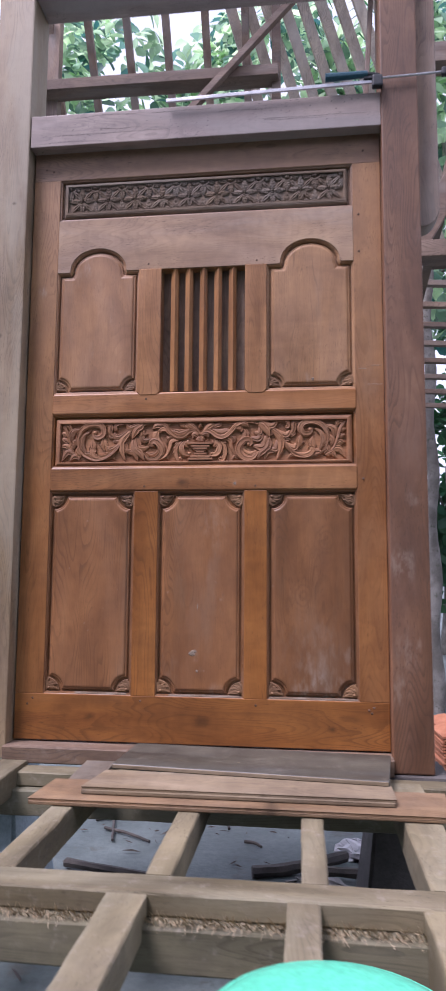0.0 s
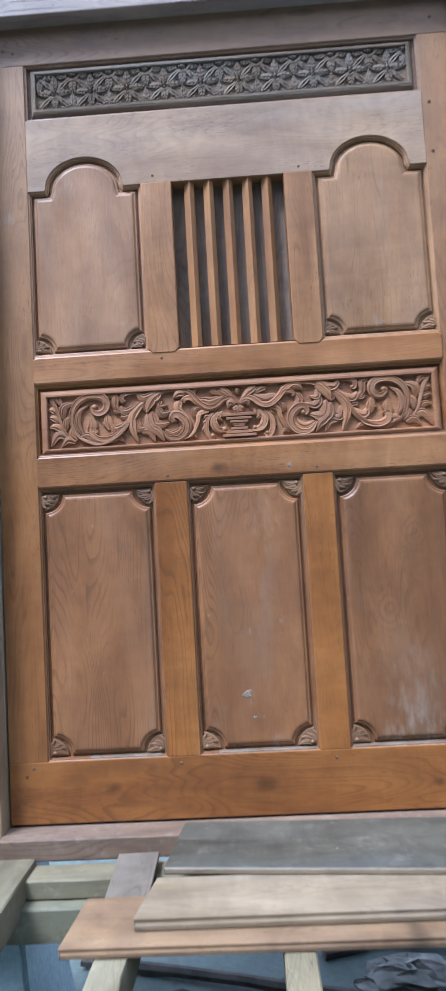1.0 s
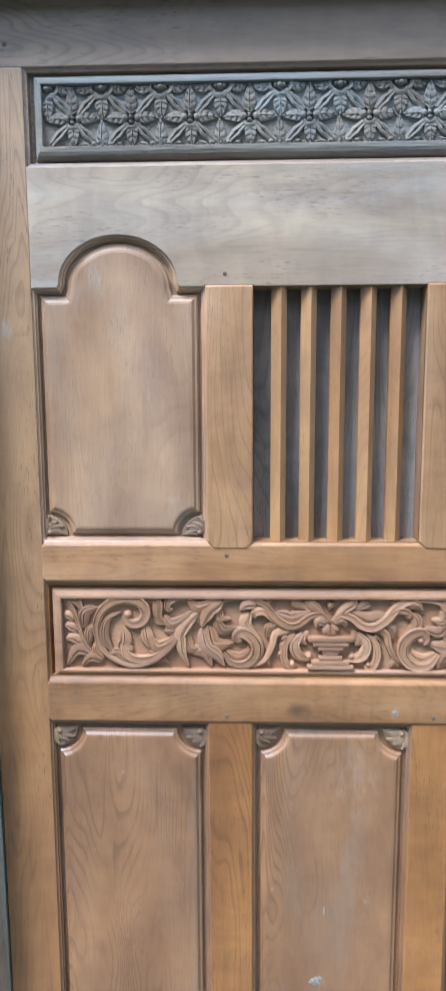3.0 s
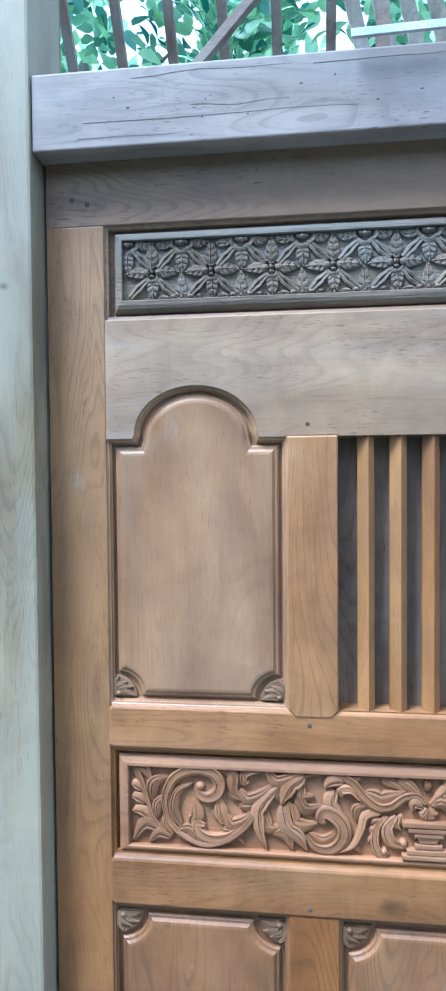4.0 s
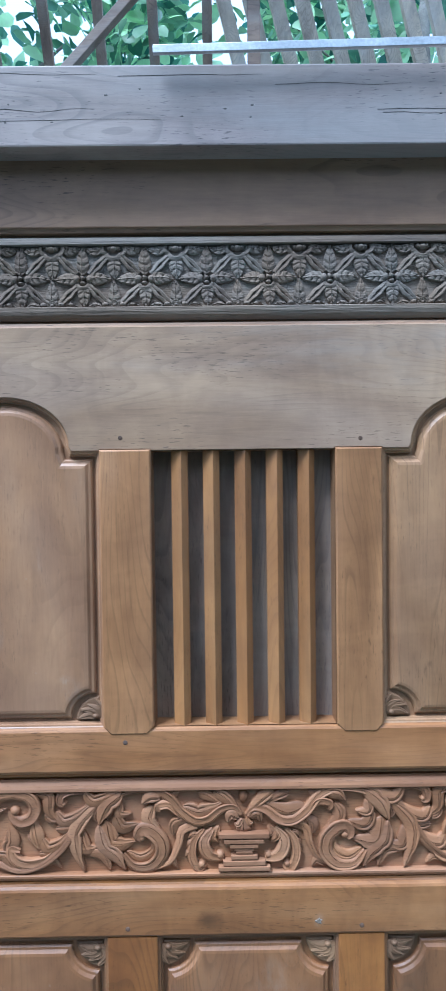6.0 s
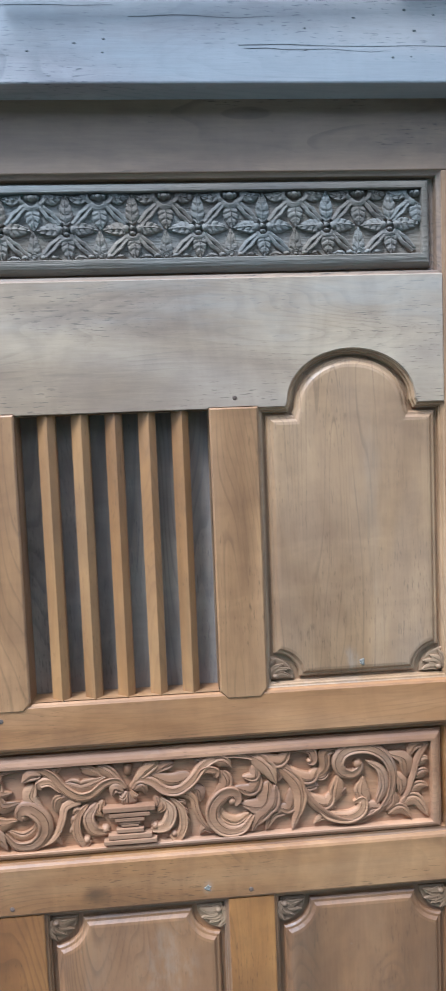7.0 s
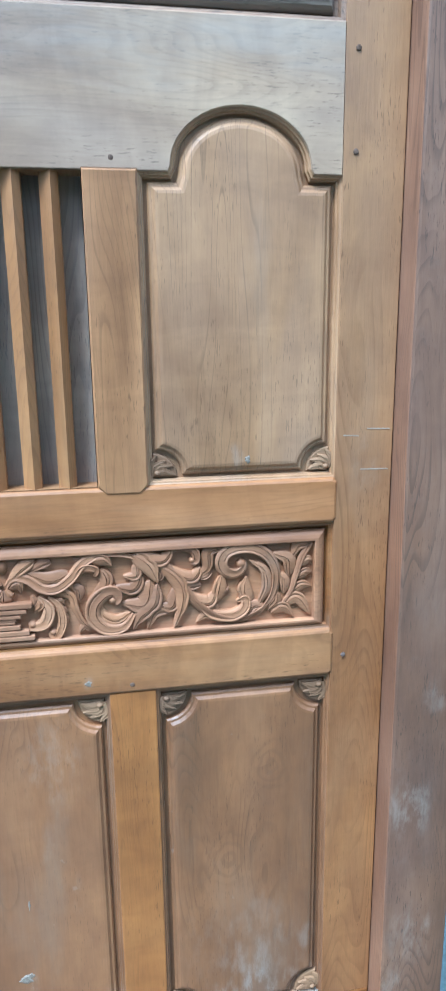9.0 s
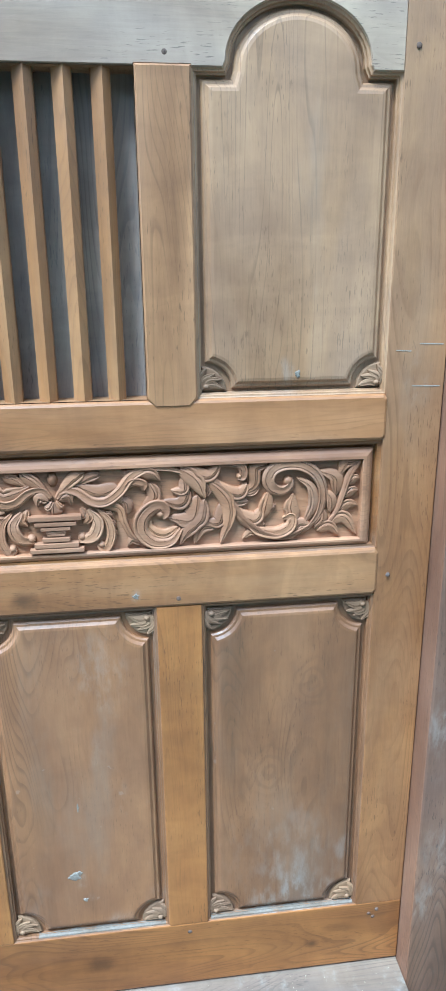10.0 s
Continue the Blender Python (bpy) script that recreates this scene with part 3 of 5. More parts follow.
boxed("bottom_rail", XL, XR, 0.0, THICK, 0.0, Z1, teak_x, wall_panel, 0.003, "orange-brown teak bottom rail with dark knots")
boxed("top_rail", XL, XR, 0.0, THICK, ZT, ZTOP, teak_head, wall_panel, 0.002)
boxed("stile", XL, IL, 0.0005, THICK, Z1, ZT, teak_z, wall_panel, 0.002)
boxed("stile", IR, XR, 0.0005, THICK, Z1, ZT, teak_z, wall_panel, 0.002)
for x0, x1 in ((M1, M2), (M3, M4)):
    boxed("muntin", x0, x1, 0.0, THICK, Z1 - 0.001, Z2 + 0.001, teak_lower, wall_panel, 0.003, "orange teak muntin")


def chamfered_rail(name, z0, z1, mat, label=""):
    bm = bmesh.new()
    c = 0.008
    pts = [(IL - 0.004 + c, z0), (IR + 0.006 - c, z0), (IR + 0.006, z0 + c), (IR + 0.006, z1 - c), (IR + 0.006 - c, z1), (IL - 0.004 + c, z1), (IL - 0.004, z1 - c), (IL - 0.004, z0 + c)]
    loft(bm, pts, ((0, THICK), (0, 0.004), (0.003, -0.001), (0.007, -0.003)), True)
    return part(name, bm, mat, wall_panel, label)


chamfered_rail("middle_rail", Z2, Z3, teak_low_rail)
chamfered_rail("middle_rail", Z4, Z5, teak_mid)

# upper muntins, their feet cut back at the corners over the rail
for x0, x1 in ((M1, M2), (M3, M4)):
    bm = bmesh.new()
    c = 0.016
    loft(bm, [(x0, Z5 + 0.002), (x0 + c * 0.8, Z5 - 0.0125), (x1 - c * 0.8, Z5 - 0.0125), (x1, Z5 + 0.002), (x1, Z6 + 0.002), (x0, Z6 + 0.002)], ((0, THICK - 0.002), (0, -0.002), (0.003, -0.005)), True)
    part("muntin", bm, teak_mid_z, wall_panel)

# arched head rail: one board with two arches cut from its lower edge
ARCH_A, ARCH_B, SHOULDER = 0.118, 0.097, Z6


def arch_top(x0, x1, z, k=22):
    """From the left shoulder over the arch to the right shoulder."""
    c = (x0 + x1) / 2
    return [(x0, z)] + [(c - ARCH_A, z)] + arc(c, z + 0.008, ARCH_A - 0.004, ARCH_B - 0.008, 180, 0, k) + [(c + ARCH_A, z), (x1, z)]


bm = bmesh.new()
low = arch_top(IL, M1, SHOULDER) + [(M1, SHOULDER), (M1, Z6 + 0.002), (M2, Z6 + 0.002), (M2, Z6), (M3, Z6), (M3, Z6 + 0.002), (M4, Z6 + 0.002)] + arch_top(M4, IR, SHOULDER)
clean = []
for p in low + [(IR, Z7), (IL, Z7)]:
    if not clean or (Vector(p) - Vector(clean[-1])).length > 1e-4:
        clean.append(p)
loft(bm, clean, ((0, THICK), (0, 0.001), (0.0015, -0.001)), True)
part("arched_rail", bm, teak_upper, wall_panel, "wide pale head rail cut to two arches, sky sheen in its colour")

STICK = ((0, 0.003), (0.0018, 0.0045), (0.0045, 0.005), (0.0056, 0.009), (0.0082, 0.0098), (0.009, 0.0185))


def framed_field(outline, field, mat, name, carve_corners, mould=True):
    """A recessed ground with its edge moulding, and a raised field with scooped corners on it."""
    x0, x1 = min(p[0] for p in outline), max(p[0] for p in outline)
    z0, z1 = min(p[1] for p in outline), max(p[1] for p in outline)
    bm = bmesh.new()
    loft(bm, field, ((0, 0.0182), (0.0, 0.0125), (0.003, 0.0095), (0.007, 0.0088), (0.012, 0.0045), (0.017, 0.0036)), True)
    loft(bm, rect(x0 - 0.002, x1 + 0.002, z0 - 0.002, z1 + 0.012), ((0, 0.046), (0, 0.0178)), True)
    ob = part(name, bm, mat, wall_panel)
    if mould:
        bm = bmesh.new()
        loft(bm, outline, STICK)
        part("edge_moulding", bm, mat, ob)
    for fx, fz, sx, sz, r in carve_corners:
        bm = bmesh.new()
        g = 0.0172
        cx, cz = fx - sx * 0.007, fz - sz * 0.005
        k = r * 0.98
        quarter = [(0, 0), (1, 0), (0.96, 0.28), (0.86, 0.5), (0.7, 0.7), (0.5, 0.86), (0.28, 0.96), (0, 1)]
        if sx * sz < 0:
            quarter.reverse()
        loft(bm, [(cx + sx * px * k, cz + sz * pz * k) for px, pz in quarter], ((0, g), (0.001, g - 0.0045), (0.003, g - 0.0055)), True)
        for a, f, w in ((6, 0.95, 0.34), (30, 1.0, 0.3), (52, 0.92, 0.32), (78, 0.98, 0.36)):
            ux, uz = math.cos(radians(a)), math.sin(radians(a))
            bx, bz = math.cos(radians(a + 26)), math.sin(radians(a + 26))
            stroke(bm, [(cx + sx * 0.1 * k, cz + sz * 0.1 * k), (cx + sx * bx * 0.5 * k * f, cz + sz * bz * 0.5 * k * f), (cx + sx * ux * k * f * 0.95, cz + sz * uz * k * f * 0.95)], w * k, 0.0075, g - 0.005, "leaf", 0.45, 6)
        dome(bm, cx + sx * 0.18 * k, cz + sz * 0.2 * k, 0.15 * k, 0.13 * k, 0.009, g - 0.005)
        part("corner_carving", bm, corner_wood, ob, "quarter-round carved leaf corner", smooth=False)
    return ob


RC = 0.05
for x0, x1 in ((IL, M1), (M2, M3), (M4, IR)):
    fx0, fx1, fz0, fz1 = x0 + 0.017, x1 - 0.017, Z1 + 0.016, Z2 - 0.018
    r = RC
    f = arc(fx0, fz0, r, r, 90, 0, 7) + arc(fx1, fz0, r, r, 180, 90, 7) + arc(fx1, fz1, r, r, 270, 180, 7) + arc(fx0, fz1, r, r, 360, 270, 7)
    framed_field(rect(x0, x1, Z1, Z2), f, teak_panel, "raised_panel", [(fx0, fz0, 1, 1, r), (fx1, fz0, -1, 1, r), (fx1, fz1, -1, -1, r), (fx0, fz1, 1, -1, r)])

# plaster dust and the light on the lower ledges, put into one pale strip
for x0, x1, e0, e1 in ((M2, M3, -0.1, 0.172), (M4, IR, 0.272, 0.592), (IL, M1, -0.46, -0.26)):
    bm, rows = bmesh.new(), []
    for i in range(61):
        x = e0 + (e1 - e0) * i / 60
        k = 0.55 + 0.5 * noise.noise(Vector((x * 28, x0 * 9, 0))) + 0.25 * noise.noise(Vector((x * 90, x0 * 9, 2)))
        k = min(1.0, max(0.1, k))
        rows.append([bm.verts.new((x, y - 0.0004, Z1 + d + 0.0006)) for d, y in ((0.0018, 0.0045), (0.0045, 0.005), (0.0056, 0.009), (0.0056 + 0.0026 * k, 0.009 + 0.0008 * k), (0.0082 + 0.0008 * k, 0.0098 + 0.007 * k))])
    for a, b in zip(rows, rows[1:]):
        for j in range(4):
            bm.faces.new((a[j], a[j + 1], b[j + 1], b[j]))
    part("plaster_dust", bm, ledge_dust_light, wall_panel, "whitish plaster dust and painted light along the panel ledge")

for x0, x1 in ((IL, M1), (M4, IR)):
    c = (x0 + x1) / 2
    mat_up = teak_panel_up if x0 < 0 else teak_panel_right
    over = [p for p in reversed(arch_top(x0, x1, SHOULDER))]
    line = [(x0, Z5), (x1, Z5)]
    for p in over:
        if (Vector(p) - Vector(line[-1])).length > 1e-4:
            line.append(p)
    fx0, fx1, fz0, zs = x0 + 0.015, x1 - 0.015, Z5 + 0.015, SHOULDER - 0.014
    r = 0.045
    f = arc(fx0, fz0, r, r, 90, 0, 7) + arc(fx1, fz0, r, r, 180, 90, 7) + [(fx1, zs), (c + ARCH_A - 0.013, zs)] + arc(c, zs + 0.012, ARCH_A - 0.017, ARCH_B - 0.012, 0, 180, 22) + [(c - ARCH_A + 0.013, zs), (fx0, zs)]
    ob = framed_field(line, f, mat_up, "arched_panel", [(fx0, fz0, 1, 1, r), (fx1, fz0, -1, 1, r)])
    # the ground goes on up behind the arch
    bm = bmesh.new()
    loft(bm, rect(c - ARCH_A - 0.004, c + ARCH_A + 0.004, SHOULDER + 0.01, SHOULDER + ARCH_B + 0.006), ((0, 0.045), (0, 0.0174)), True)
    part("arch_ground", bm, mat_up, ob)

# barred window
bm = bmesh.new()
loft(bm, rect(M2 - 0.004, M3 + 0.004, Z5 - 0.01, Z6 + 0.014), ((0, 0.058), (0, 0.046)), True)
part("backing_board", bm, dark_board, wall_panel, "dark board behind the window bars")
bm = bmesh.new()
loft(bm, rect(M2 + 0.0012, M3 - 0.0012, Z5 + 0.0012, Z6 - 0.0012), ((0, 0.002), (0.0, 0.048)))
part("window_lining", bm, teak_z, wall_panel)
BAR = [(-0.0150, 0.030), (-0.0150, 0.016), (0.0035, 0.002), (0.0150, 0.014), (0.0150, 0.030)]
bar_mesh = None
for i in range(5):
    x = (M2 + M3) / 2 + 0.0575 * (i - 2)
    if bar_mesh is None:
        bm = bmesh.new()
        zs = (Z5 - 0.004, Z6 + 0.001)
        lo = [bm.verts.new((a, y, zs[0] - (0.0 if y > 0.01 else 0.006))) for a, y in BAR]
        hi = [bm.verts.new((a, y, zs[1])) for a, y in BAR]
        for j in range(len(BAR)):
            k2 = (j + 1) % len(BAR)
            bm.faces.new((lo[j], lo[k2], hi[k2], hi[j]))
        bm.faces.new(lo)
        bm.faces.new(hi)
        ob = part("window_bar", bm, teak_bar, wall_panel, "yellow-brown ridged wooden bar")
        bar_mesh = ob.data
    else:
        ob = new("window_bar", bar_mesh)
        ob.parent = wall_panel
        tagged(ob, "yellow-brown ridged wooden bar")
    ob.location.x = x

# dowel pegs at the joints
for x, z in ((-0.205, 1.846), (-0.204, 1.296), (0.619, 2.009), (0.619, 1.859), (0.226, 1.841), (0.622, 0.976), (0.224, 0.147), (-0.205, 0.151), (-0.64, 2.27), (-0.61, 2.26), (0.64, 2.27), (0.222, 0.953), (-0.62, 0.152), (-0.64, 0.13), (0.63, 0.14), (0.648, 0.15), (0.64, 0.13), (-0.205, 0.953)):
    bm = bmesh.new()
    dome(bm, x, z, 0.0047, 0.0047, 0.0014, -0.0004 if not (0.93 < z < 1.04 or 1.23 < z < 1.33) else -0.0028, 10)
    part("peg", bm, peg_wood, wall_panel)

# chalk lines ruled on the stile
for xa, xb, z in ((0.612, 0.640, 1.397), (0.655, 0.698, 1.408), (0.645, 0.697, 1.335)):
    bm = bmesh.new()
    beam(bm, (xa, 0.0003, z), (xb, 0.0003, z - 0.0015), 0.0007, 0.0017, (0, 0, 1), 0)
    part("chalk_line", bm, dust_mark, wall_panel, "thin pale chalk line")


def dab(x, z, rx, rz, seed, y=0.0034):
    """A small uneven dab of dried plaster on a field."""
    bm, k = bmesh.new(), 22
    outer = []
    for j in range(k):
        a = 2 * math.pi * j / k
        f = 0.75 + 0.6 * noise.noise(Vector((math.cos(a) * 1.6 + seed, math.sin(a) * 1.6, seed)))
        outer.append(bm.verts.new((x + rx * f * math.cos(a), y + 0.0003, z + rz * f * math.sin(a))))
    ridge = [bm.verts.new((x + (v.co.x - x) * 0.7, y - 0.001, z + (v.co.z - z) * 0.7)) for v in outer]
    for j in range(k):
        bm.faces.new((outer[j], outer[(j + 1) % k], ridge[(j + 1) % k], ridge[j]))
    bm.faces.new(ridge)
    part("plaster_dab", bm, dab_plaster, wall_panel, "small dab of dried white plaster")


dab(-0.013, 0.327, 0.017, 0.012, 1.0)
dab(-0.003, 0.336, 0.008, 0.008, 2.0)
dab(0.006, 0.264, 0.008, 0.006, 3.0)
dab(0.005, 0.5, 0.003, 0.012, 5.0)
dab(0.44, 1.361, 0.008, 0.007, 4.0)
dab(0.144, 0.962, 0.008, 0.007, 6.0, -0.003)

# rubbed pale marks on the arched field
for pts, w in (([(-0.4535, 1.878), (-0.4515, 1.85), (-0.4565, 1.828)], 0.0024), ([(-0.455, 1.831), (-0.462, 1.825), (-0.469, 1.817)], 0.0045), ([(-0.346, 1.386), (-0.33, 1.381), (-0.303, 1.3825)], 0.0026), ([(-0.343, 1.396), (-0.342, 1.388), (-0.338, 1.383)], 0.003), ([(-0.402, 1.434), (-0.4035, 1.42), (-0.402, 1.407)], 0.0022), ([(-0.374, 1.382), (-0.371, 1.374), (-0.373, 1.366)], 0.004), ([(-0.436, 1.46), (-0.437, 1.44), (-0.4345, 1.41)], 0.0018)):
    bm = bmesh.new()
    stroke(bm, pts, w, 0.0005, 0.0045, "leaf", 0, 5)
    part("rubbed_mark", bm, dust_mark, wall_panel)

# ---- lower frieze: scrolling leaves either side of a stepped vase ----
def frame_rings(bm, x0, x1, z0, z1, profile, low):
    """A frame whose lower side is narrower than the others by the factor low; the last ring is closed."""
    rings = [[bm.verts.new((x, y, z)) for x, z in rect(x0 + d, x1 - d, z0 + d * low, z1 - d)] for d, y in profile]
    for a, b in zip(rings, rings[1:]):
        for k in range(4):
            bm.faces.new((a[k], a[(k + 1) % 4], b[(k + 1) % 4], b[k]))
    bm.faces.new(rings[-1])


bm = bmesh.new()
frame_rings(bm, IL + 0.0125, IR - 0.0125, Z3 + 0.006, Z4 - 0.0145, ((0, 0.036), (0, 0.014), (0.003, 0.009), (0.008, 0.0055), (0.014, 0.0035), (0.019, 0.0035), (0.0205, 0.005), (0.0215, 0.0165)), 0.7)
frieze = part("scroll_frieze", bm, teak_carved, wall_panel, "brown teak frieze carved with scrolling leaves and a vase")
bm = bmesh.new()
loft(bm, rect(IL, IR, Z3, Z4), ((0, 0.0055), (0.003, 0.0075), (0.007, 0.008), (0.009, 0.018), (0.0135, 0.02), (0.018, 0.0206)))
part("edge_moulding", bm, teak_x, frieze)
CX = (IL + IR) / 2
FX0, FZ0 = IL + 0.034, Z3 + 0.021
FH, FW, FB = Z4 - 0.036 - FZ0, CX - FX0, 0.0165


def at_field(X, Y):
    """From the drawing's units (90 to 1545 across a half, 125 to 510 down, sloping) to metres."""
    top, high = 125 + 0.055 * (X - 90), 385 + 0.0137 * (X - 90)
    return FX0 + (X - 90) / 1455 * FW, FZ0 + FH * (1 - (Y - top) / high)


UNIT = FH / 385


def carve(pts, width, height=0.0135, kind="leaf", groove=0.3, name="leaf"):
    for flip in (False, True):
        q = [at_field(*p) for p in pts]
        if flip:
            q = [(2 * CX - x, z) for x, z in q]
        bm = bmesh.new()
        stroke(bm, q, width * UNIT * (1.05 if kind == "leaf" else 0.95), height * 0.84, FB, kind, groove, 8, 0, width > 66)
        part(name, bm, teak_carved, frieze, smooth=True)


# frond along the end
carve([(104, 128), (150, 205), (180, 300), (205, 375), (250, 445)], 40, 0.014, "stem", 0.25, "stem")
carve([(118, 140), (165, 142), (202, 208)], 56)
carve([(156, 250), (122, 218), (94, 218)], 46)
carve([(172, 312), (130, 280), (96, 276)], 50)
carve([(196, 384), (148, 346), (97, 348)], 54)
carve([(245, 446), (168, 410), (102, 496)], 66)
carve([(300, 484), (240, 456), (186, 504)], 58)
carve([(206, 300), (214, 214), (298, 182)], 66)
carve([(232, 388), (232, 316), (274, 276)], 50)
carve([(312, 470), (270, 424), (272, 362)], 50)
# the first great scroll, its inner crescent and two leaves
carve([(352, 478), (292, 392), (274, 290), (308, 204), (376, 158), (456, 152), (518, 176), (544, 226), (524, 272), (476, 286), (438, 262), (430, 226)], 66, 0.018, "scroll", 0.35, "scroll")
carve([(360, 440), (318, 350), (336, 260), (408, 218)], 50, 0.0145)
carve([(402, 436), (430, 372), (420, 296)], 76, 0.0145)
carve([(566, 424), (550, 350), (538, 284)], 66, 0.0145)
carve([(548, 380), (524, 370), (506, 352)], 34, 0.012)
carve([(546, 160), (606, 176), (612, 250), (664, 302)], 58, 0.0145)
carve([(588, 262), (620, 296), (668, 300)], 34, 0.012)
# the stem running down from the joint, with its curls
carve([(826, 222), (742, 326), (662, 432), (570, 496), (470, 516), (384, 486), (318, 444)], 56, 0.0165, "stem", 0.35, "stem")
carve([(470, 424), (428, 412), (438, 462), (500, 494), (590, 484), (640, 440)], 62, 0.018, "scroll", 0.3, "scroll")
carve([(330, 450), (392, 446), (436, 502), (510, 520)], 54, 0.0145)
carve([(560, 520), (620, 490), (668, 528)], 40, 0.0115)
carve([(574, 372), (604, 424), (668, 404), (708, 352)], 64, 0.016)
carve([(556, 452), (626, 448), (700, 396)], 50)
carve([(644, 250), (680, 300), (744, 282), (812, 226)], 60, 0.016)
carve([(640, 338), (704, 336), (772, 286)], 50)
carve([(782, 172), (724, 156), (670, 172), (664, 216), (690, 222)], 44, 0.016, "scroll", 0.25, "scroll")
carve([(774, 160), (826, 214), (900, 194), (968, 168)], 62, 0.017)
# leaves falling from the joint
carve([(836, 232), (744, 330), (736, 430), (776, 552)], 72, 0.018)
carve([(760, 342), (782, 440), (848, 438)], 66, 0.0145)
carve([(786, 462), (862, 470), (902, 556)], 66, 0.0135)
carve([(848, 330), (870, 430), (934, 492), (972, 560)], 76, 0.0165)
carve([(880, 312), (912, 428), (1022, 424)], 96, 0.0145)
carve([(964, 184), (890, 236), (846, 326)], 84, 0.0185)
carve([(862, 232), (830, 280), (842, 322)], 40, 0.012)
carve([(948, 226), (948, 286), (1006, 288)], 50, 0.0145)
carve([(922, 282), (962, 352), (1046, 338)], 66, 0.0145)
# the second scroll
carve([(930, 204), (1010, 180), (1100, 178), (1186, 222), (1244, 296), (1312, 346), (1376, 342), (1436, 300), (1496, 292), (1532, 332)], 52, 0.018, "scroll", 0.35, "scroll")
carve([(1150, 214), (1096, 208), (1054, 240)], 58, 0.019)
carve([(1234, 312), (1186, 254), (1134, 258), (1136, 288)], 46, 0.0185, "scroll", 0.2, "scroll")
carve([(1106, 256), (1086, 320), (1144, 376)], 66, 0.0145)
carve([(962, 478), (1014, 544), (1094, 552), (1148, 500), (1146, 432), (1100, 378), (1056, 366), (1036, 396), (1050, 424)], 76, 0.019, "scroll", 0.35, "scroll")
carve([(978, 470), (1046, 508), (1106, 478), (1110, 420)], 44, 0.012)
carve([(1176, 186), (1206, 212), (1236, 190)], 34, 0.0115)
carve([(1316, 362), (1248, 386), (1228, 456), (1180, 536), (1056, 572)], 50, 0.0155, "stem", 0.3, "stem")
carve([(1208, 412), (1212, 352), (1262, 336)], 48)
carve([(1226, 366), (1258, 334), (1322, 350)], 48)
carve([(1160, 562), (1194, 536), (1222, 572)], 38)
carve([(1246, 272), (1336, 306), (1450, 264)], 80, 0.0145)
carve([(1326, 214), (1372, 226), (1432, 268)], 50, 0.013)
carve([(1400, 204), (1460, 246), (1530, 322)], 56, 0.0155)
# by the vase
carve([(1522, 346), (1480, 324), (1466, 366)], 50, 0.017)
carve([(1536, 350), (1516, 376), (1500, 366)], 30, 0.015)
carve([(1352, 388), (1304, 440), (1294, 520), (1326, 590), (1358, 566)], 46, 0.0155, "scroll", 0.25, "scroll")
carve([(1322, 412), (1296, 408), (1278, 428)], 26)
carve([(1306, 456), (1284, 452), (1268, 472)], 26)
carve([(1298, 500), (1278, 498), (1262, 518)], 26)
carve([(1396, 388), (1352, 450), (1376, 520), (1444, 544)], 64, 0.017, "scroll", 0.3, "scroll")
carve([(1400, 392), (1390, 430), (1420, 462)], 42, 0.0145)
carve([(1424, 380), (1412, 412), (1432, 438)], 34, 0.013)
bm = bmesh.new()
for X, Y, r, tall in ((1338, 566, 20, 1), (1428, 526, 22, 1), (1545, 244, 24, 1.5), (446, 236, 26, 1), (1058, 408, 24, 1), (682, 216, 14, 1)):
    for flip in (False, True):
        x, z = at_field(X, Y)
        dome(bm, 2 * CX - x if flip else x, z, r * UNIT, r * UNIT * tall, 0.0102, FB)
part("bud", bm, teak_carved, frieze, smooth=True)
bm = bmesh.new()
for Y, w, h, d in ((428, 236, 23, 0.0165), (457, 186, 19, 0.0155), (482, 132, 17, 0.0145), (500, 92, 12, 0.0125), (514, 80, 12, 0.012), (536, 124, 19, 0.0145), (564, 198, 22, 0.0155), (590, 242, 20, 0.0165)):
    x, z = at_field(1545, Y)
    box(bm, CX - w / 2 * UNIT, CX + w / 2 * UNIT, FB - d, FB, z - h / 2 * UNIT, z + h / 2 * UNIT, 0.0012)
stroke(bm, [at_field(1545, 418), at_field(1545, 396), at_field(1545, 352)], 74 * UNIT, 0.012, FB, "leaf", 0.3, 6)
part("vase", bm, teak_carved, frieze, "carved stepped vase")

# ---- upper frieze: two staggered rows of rosettes ----
bm = bmesh.new()
frame_rings(bm, IL + 0.0175, IR - 0.0175, Z7 + 0.013, ZT - 0.0125, ((0, 0.036), (0, 0.014), (0.003, 0.0085), (0.006, 0.0045), (0.0105, 0.0025), (0.0155, 0.002), (0.0165, 0.004), (0.0165, 0.0142)), 1.4)
upper = part("rosette_frieze", bm, grey_carved, wall_panel, "grey-brown frieze carved with a lattice of rosettes")
bm = bmesh.new()
loft(bm, rect(IL, IR, Z7, ZT), ((0, 0.003), (0.003, 0.006), (0.007, 0.007), (0.009, 0.018), (0.0135, 0.02), (0.0215, 0.0206)))
part("edge_moulding", bm, teak_head, upper)
UX0, UX1, UZ0, UZ1 = IL + 0.034, IR - 0.034, Z7 + 0.0361, ZT - 0.029
COUNT = 10
STEP = (UX1 - UX0) / COUNT
UB = 0.0142
Q = STEP / 283
ZC = UZ0 + 125 * Q


def scaled(pts):
    return [(x * Q, z * Q) for x, z in pts]


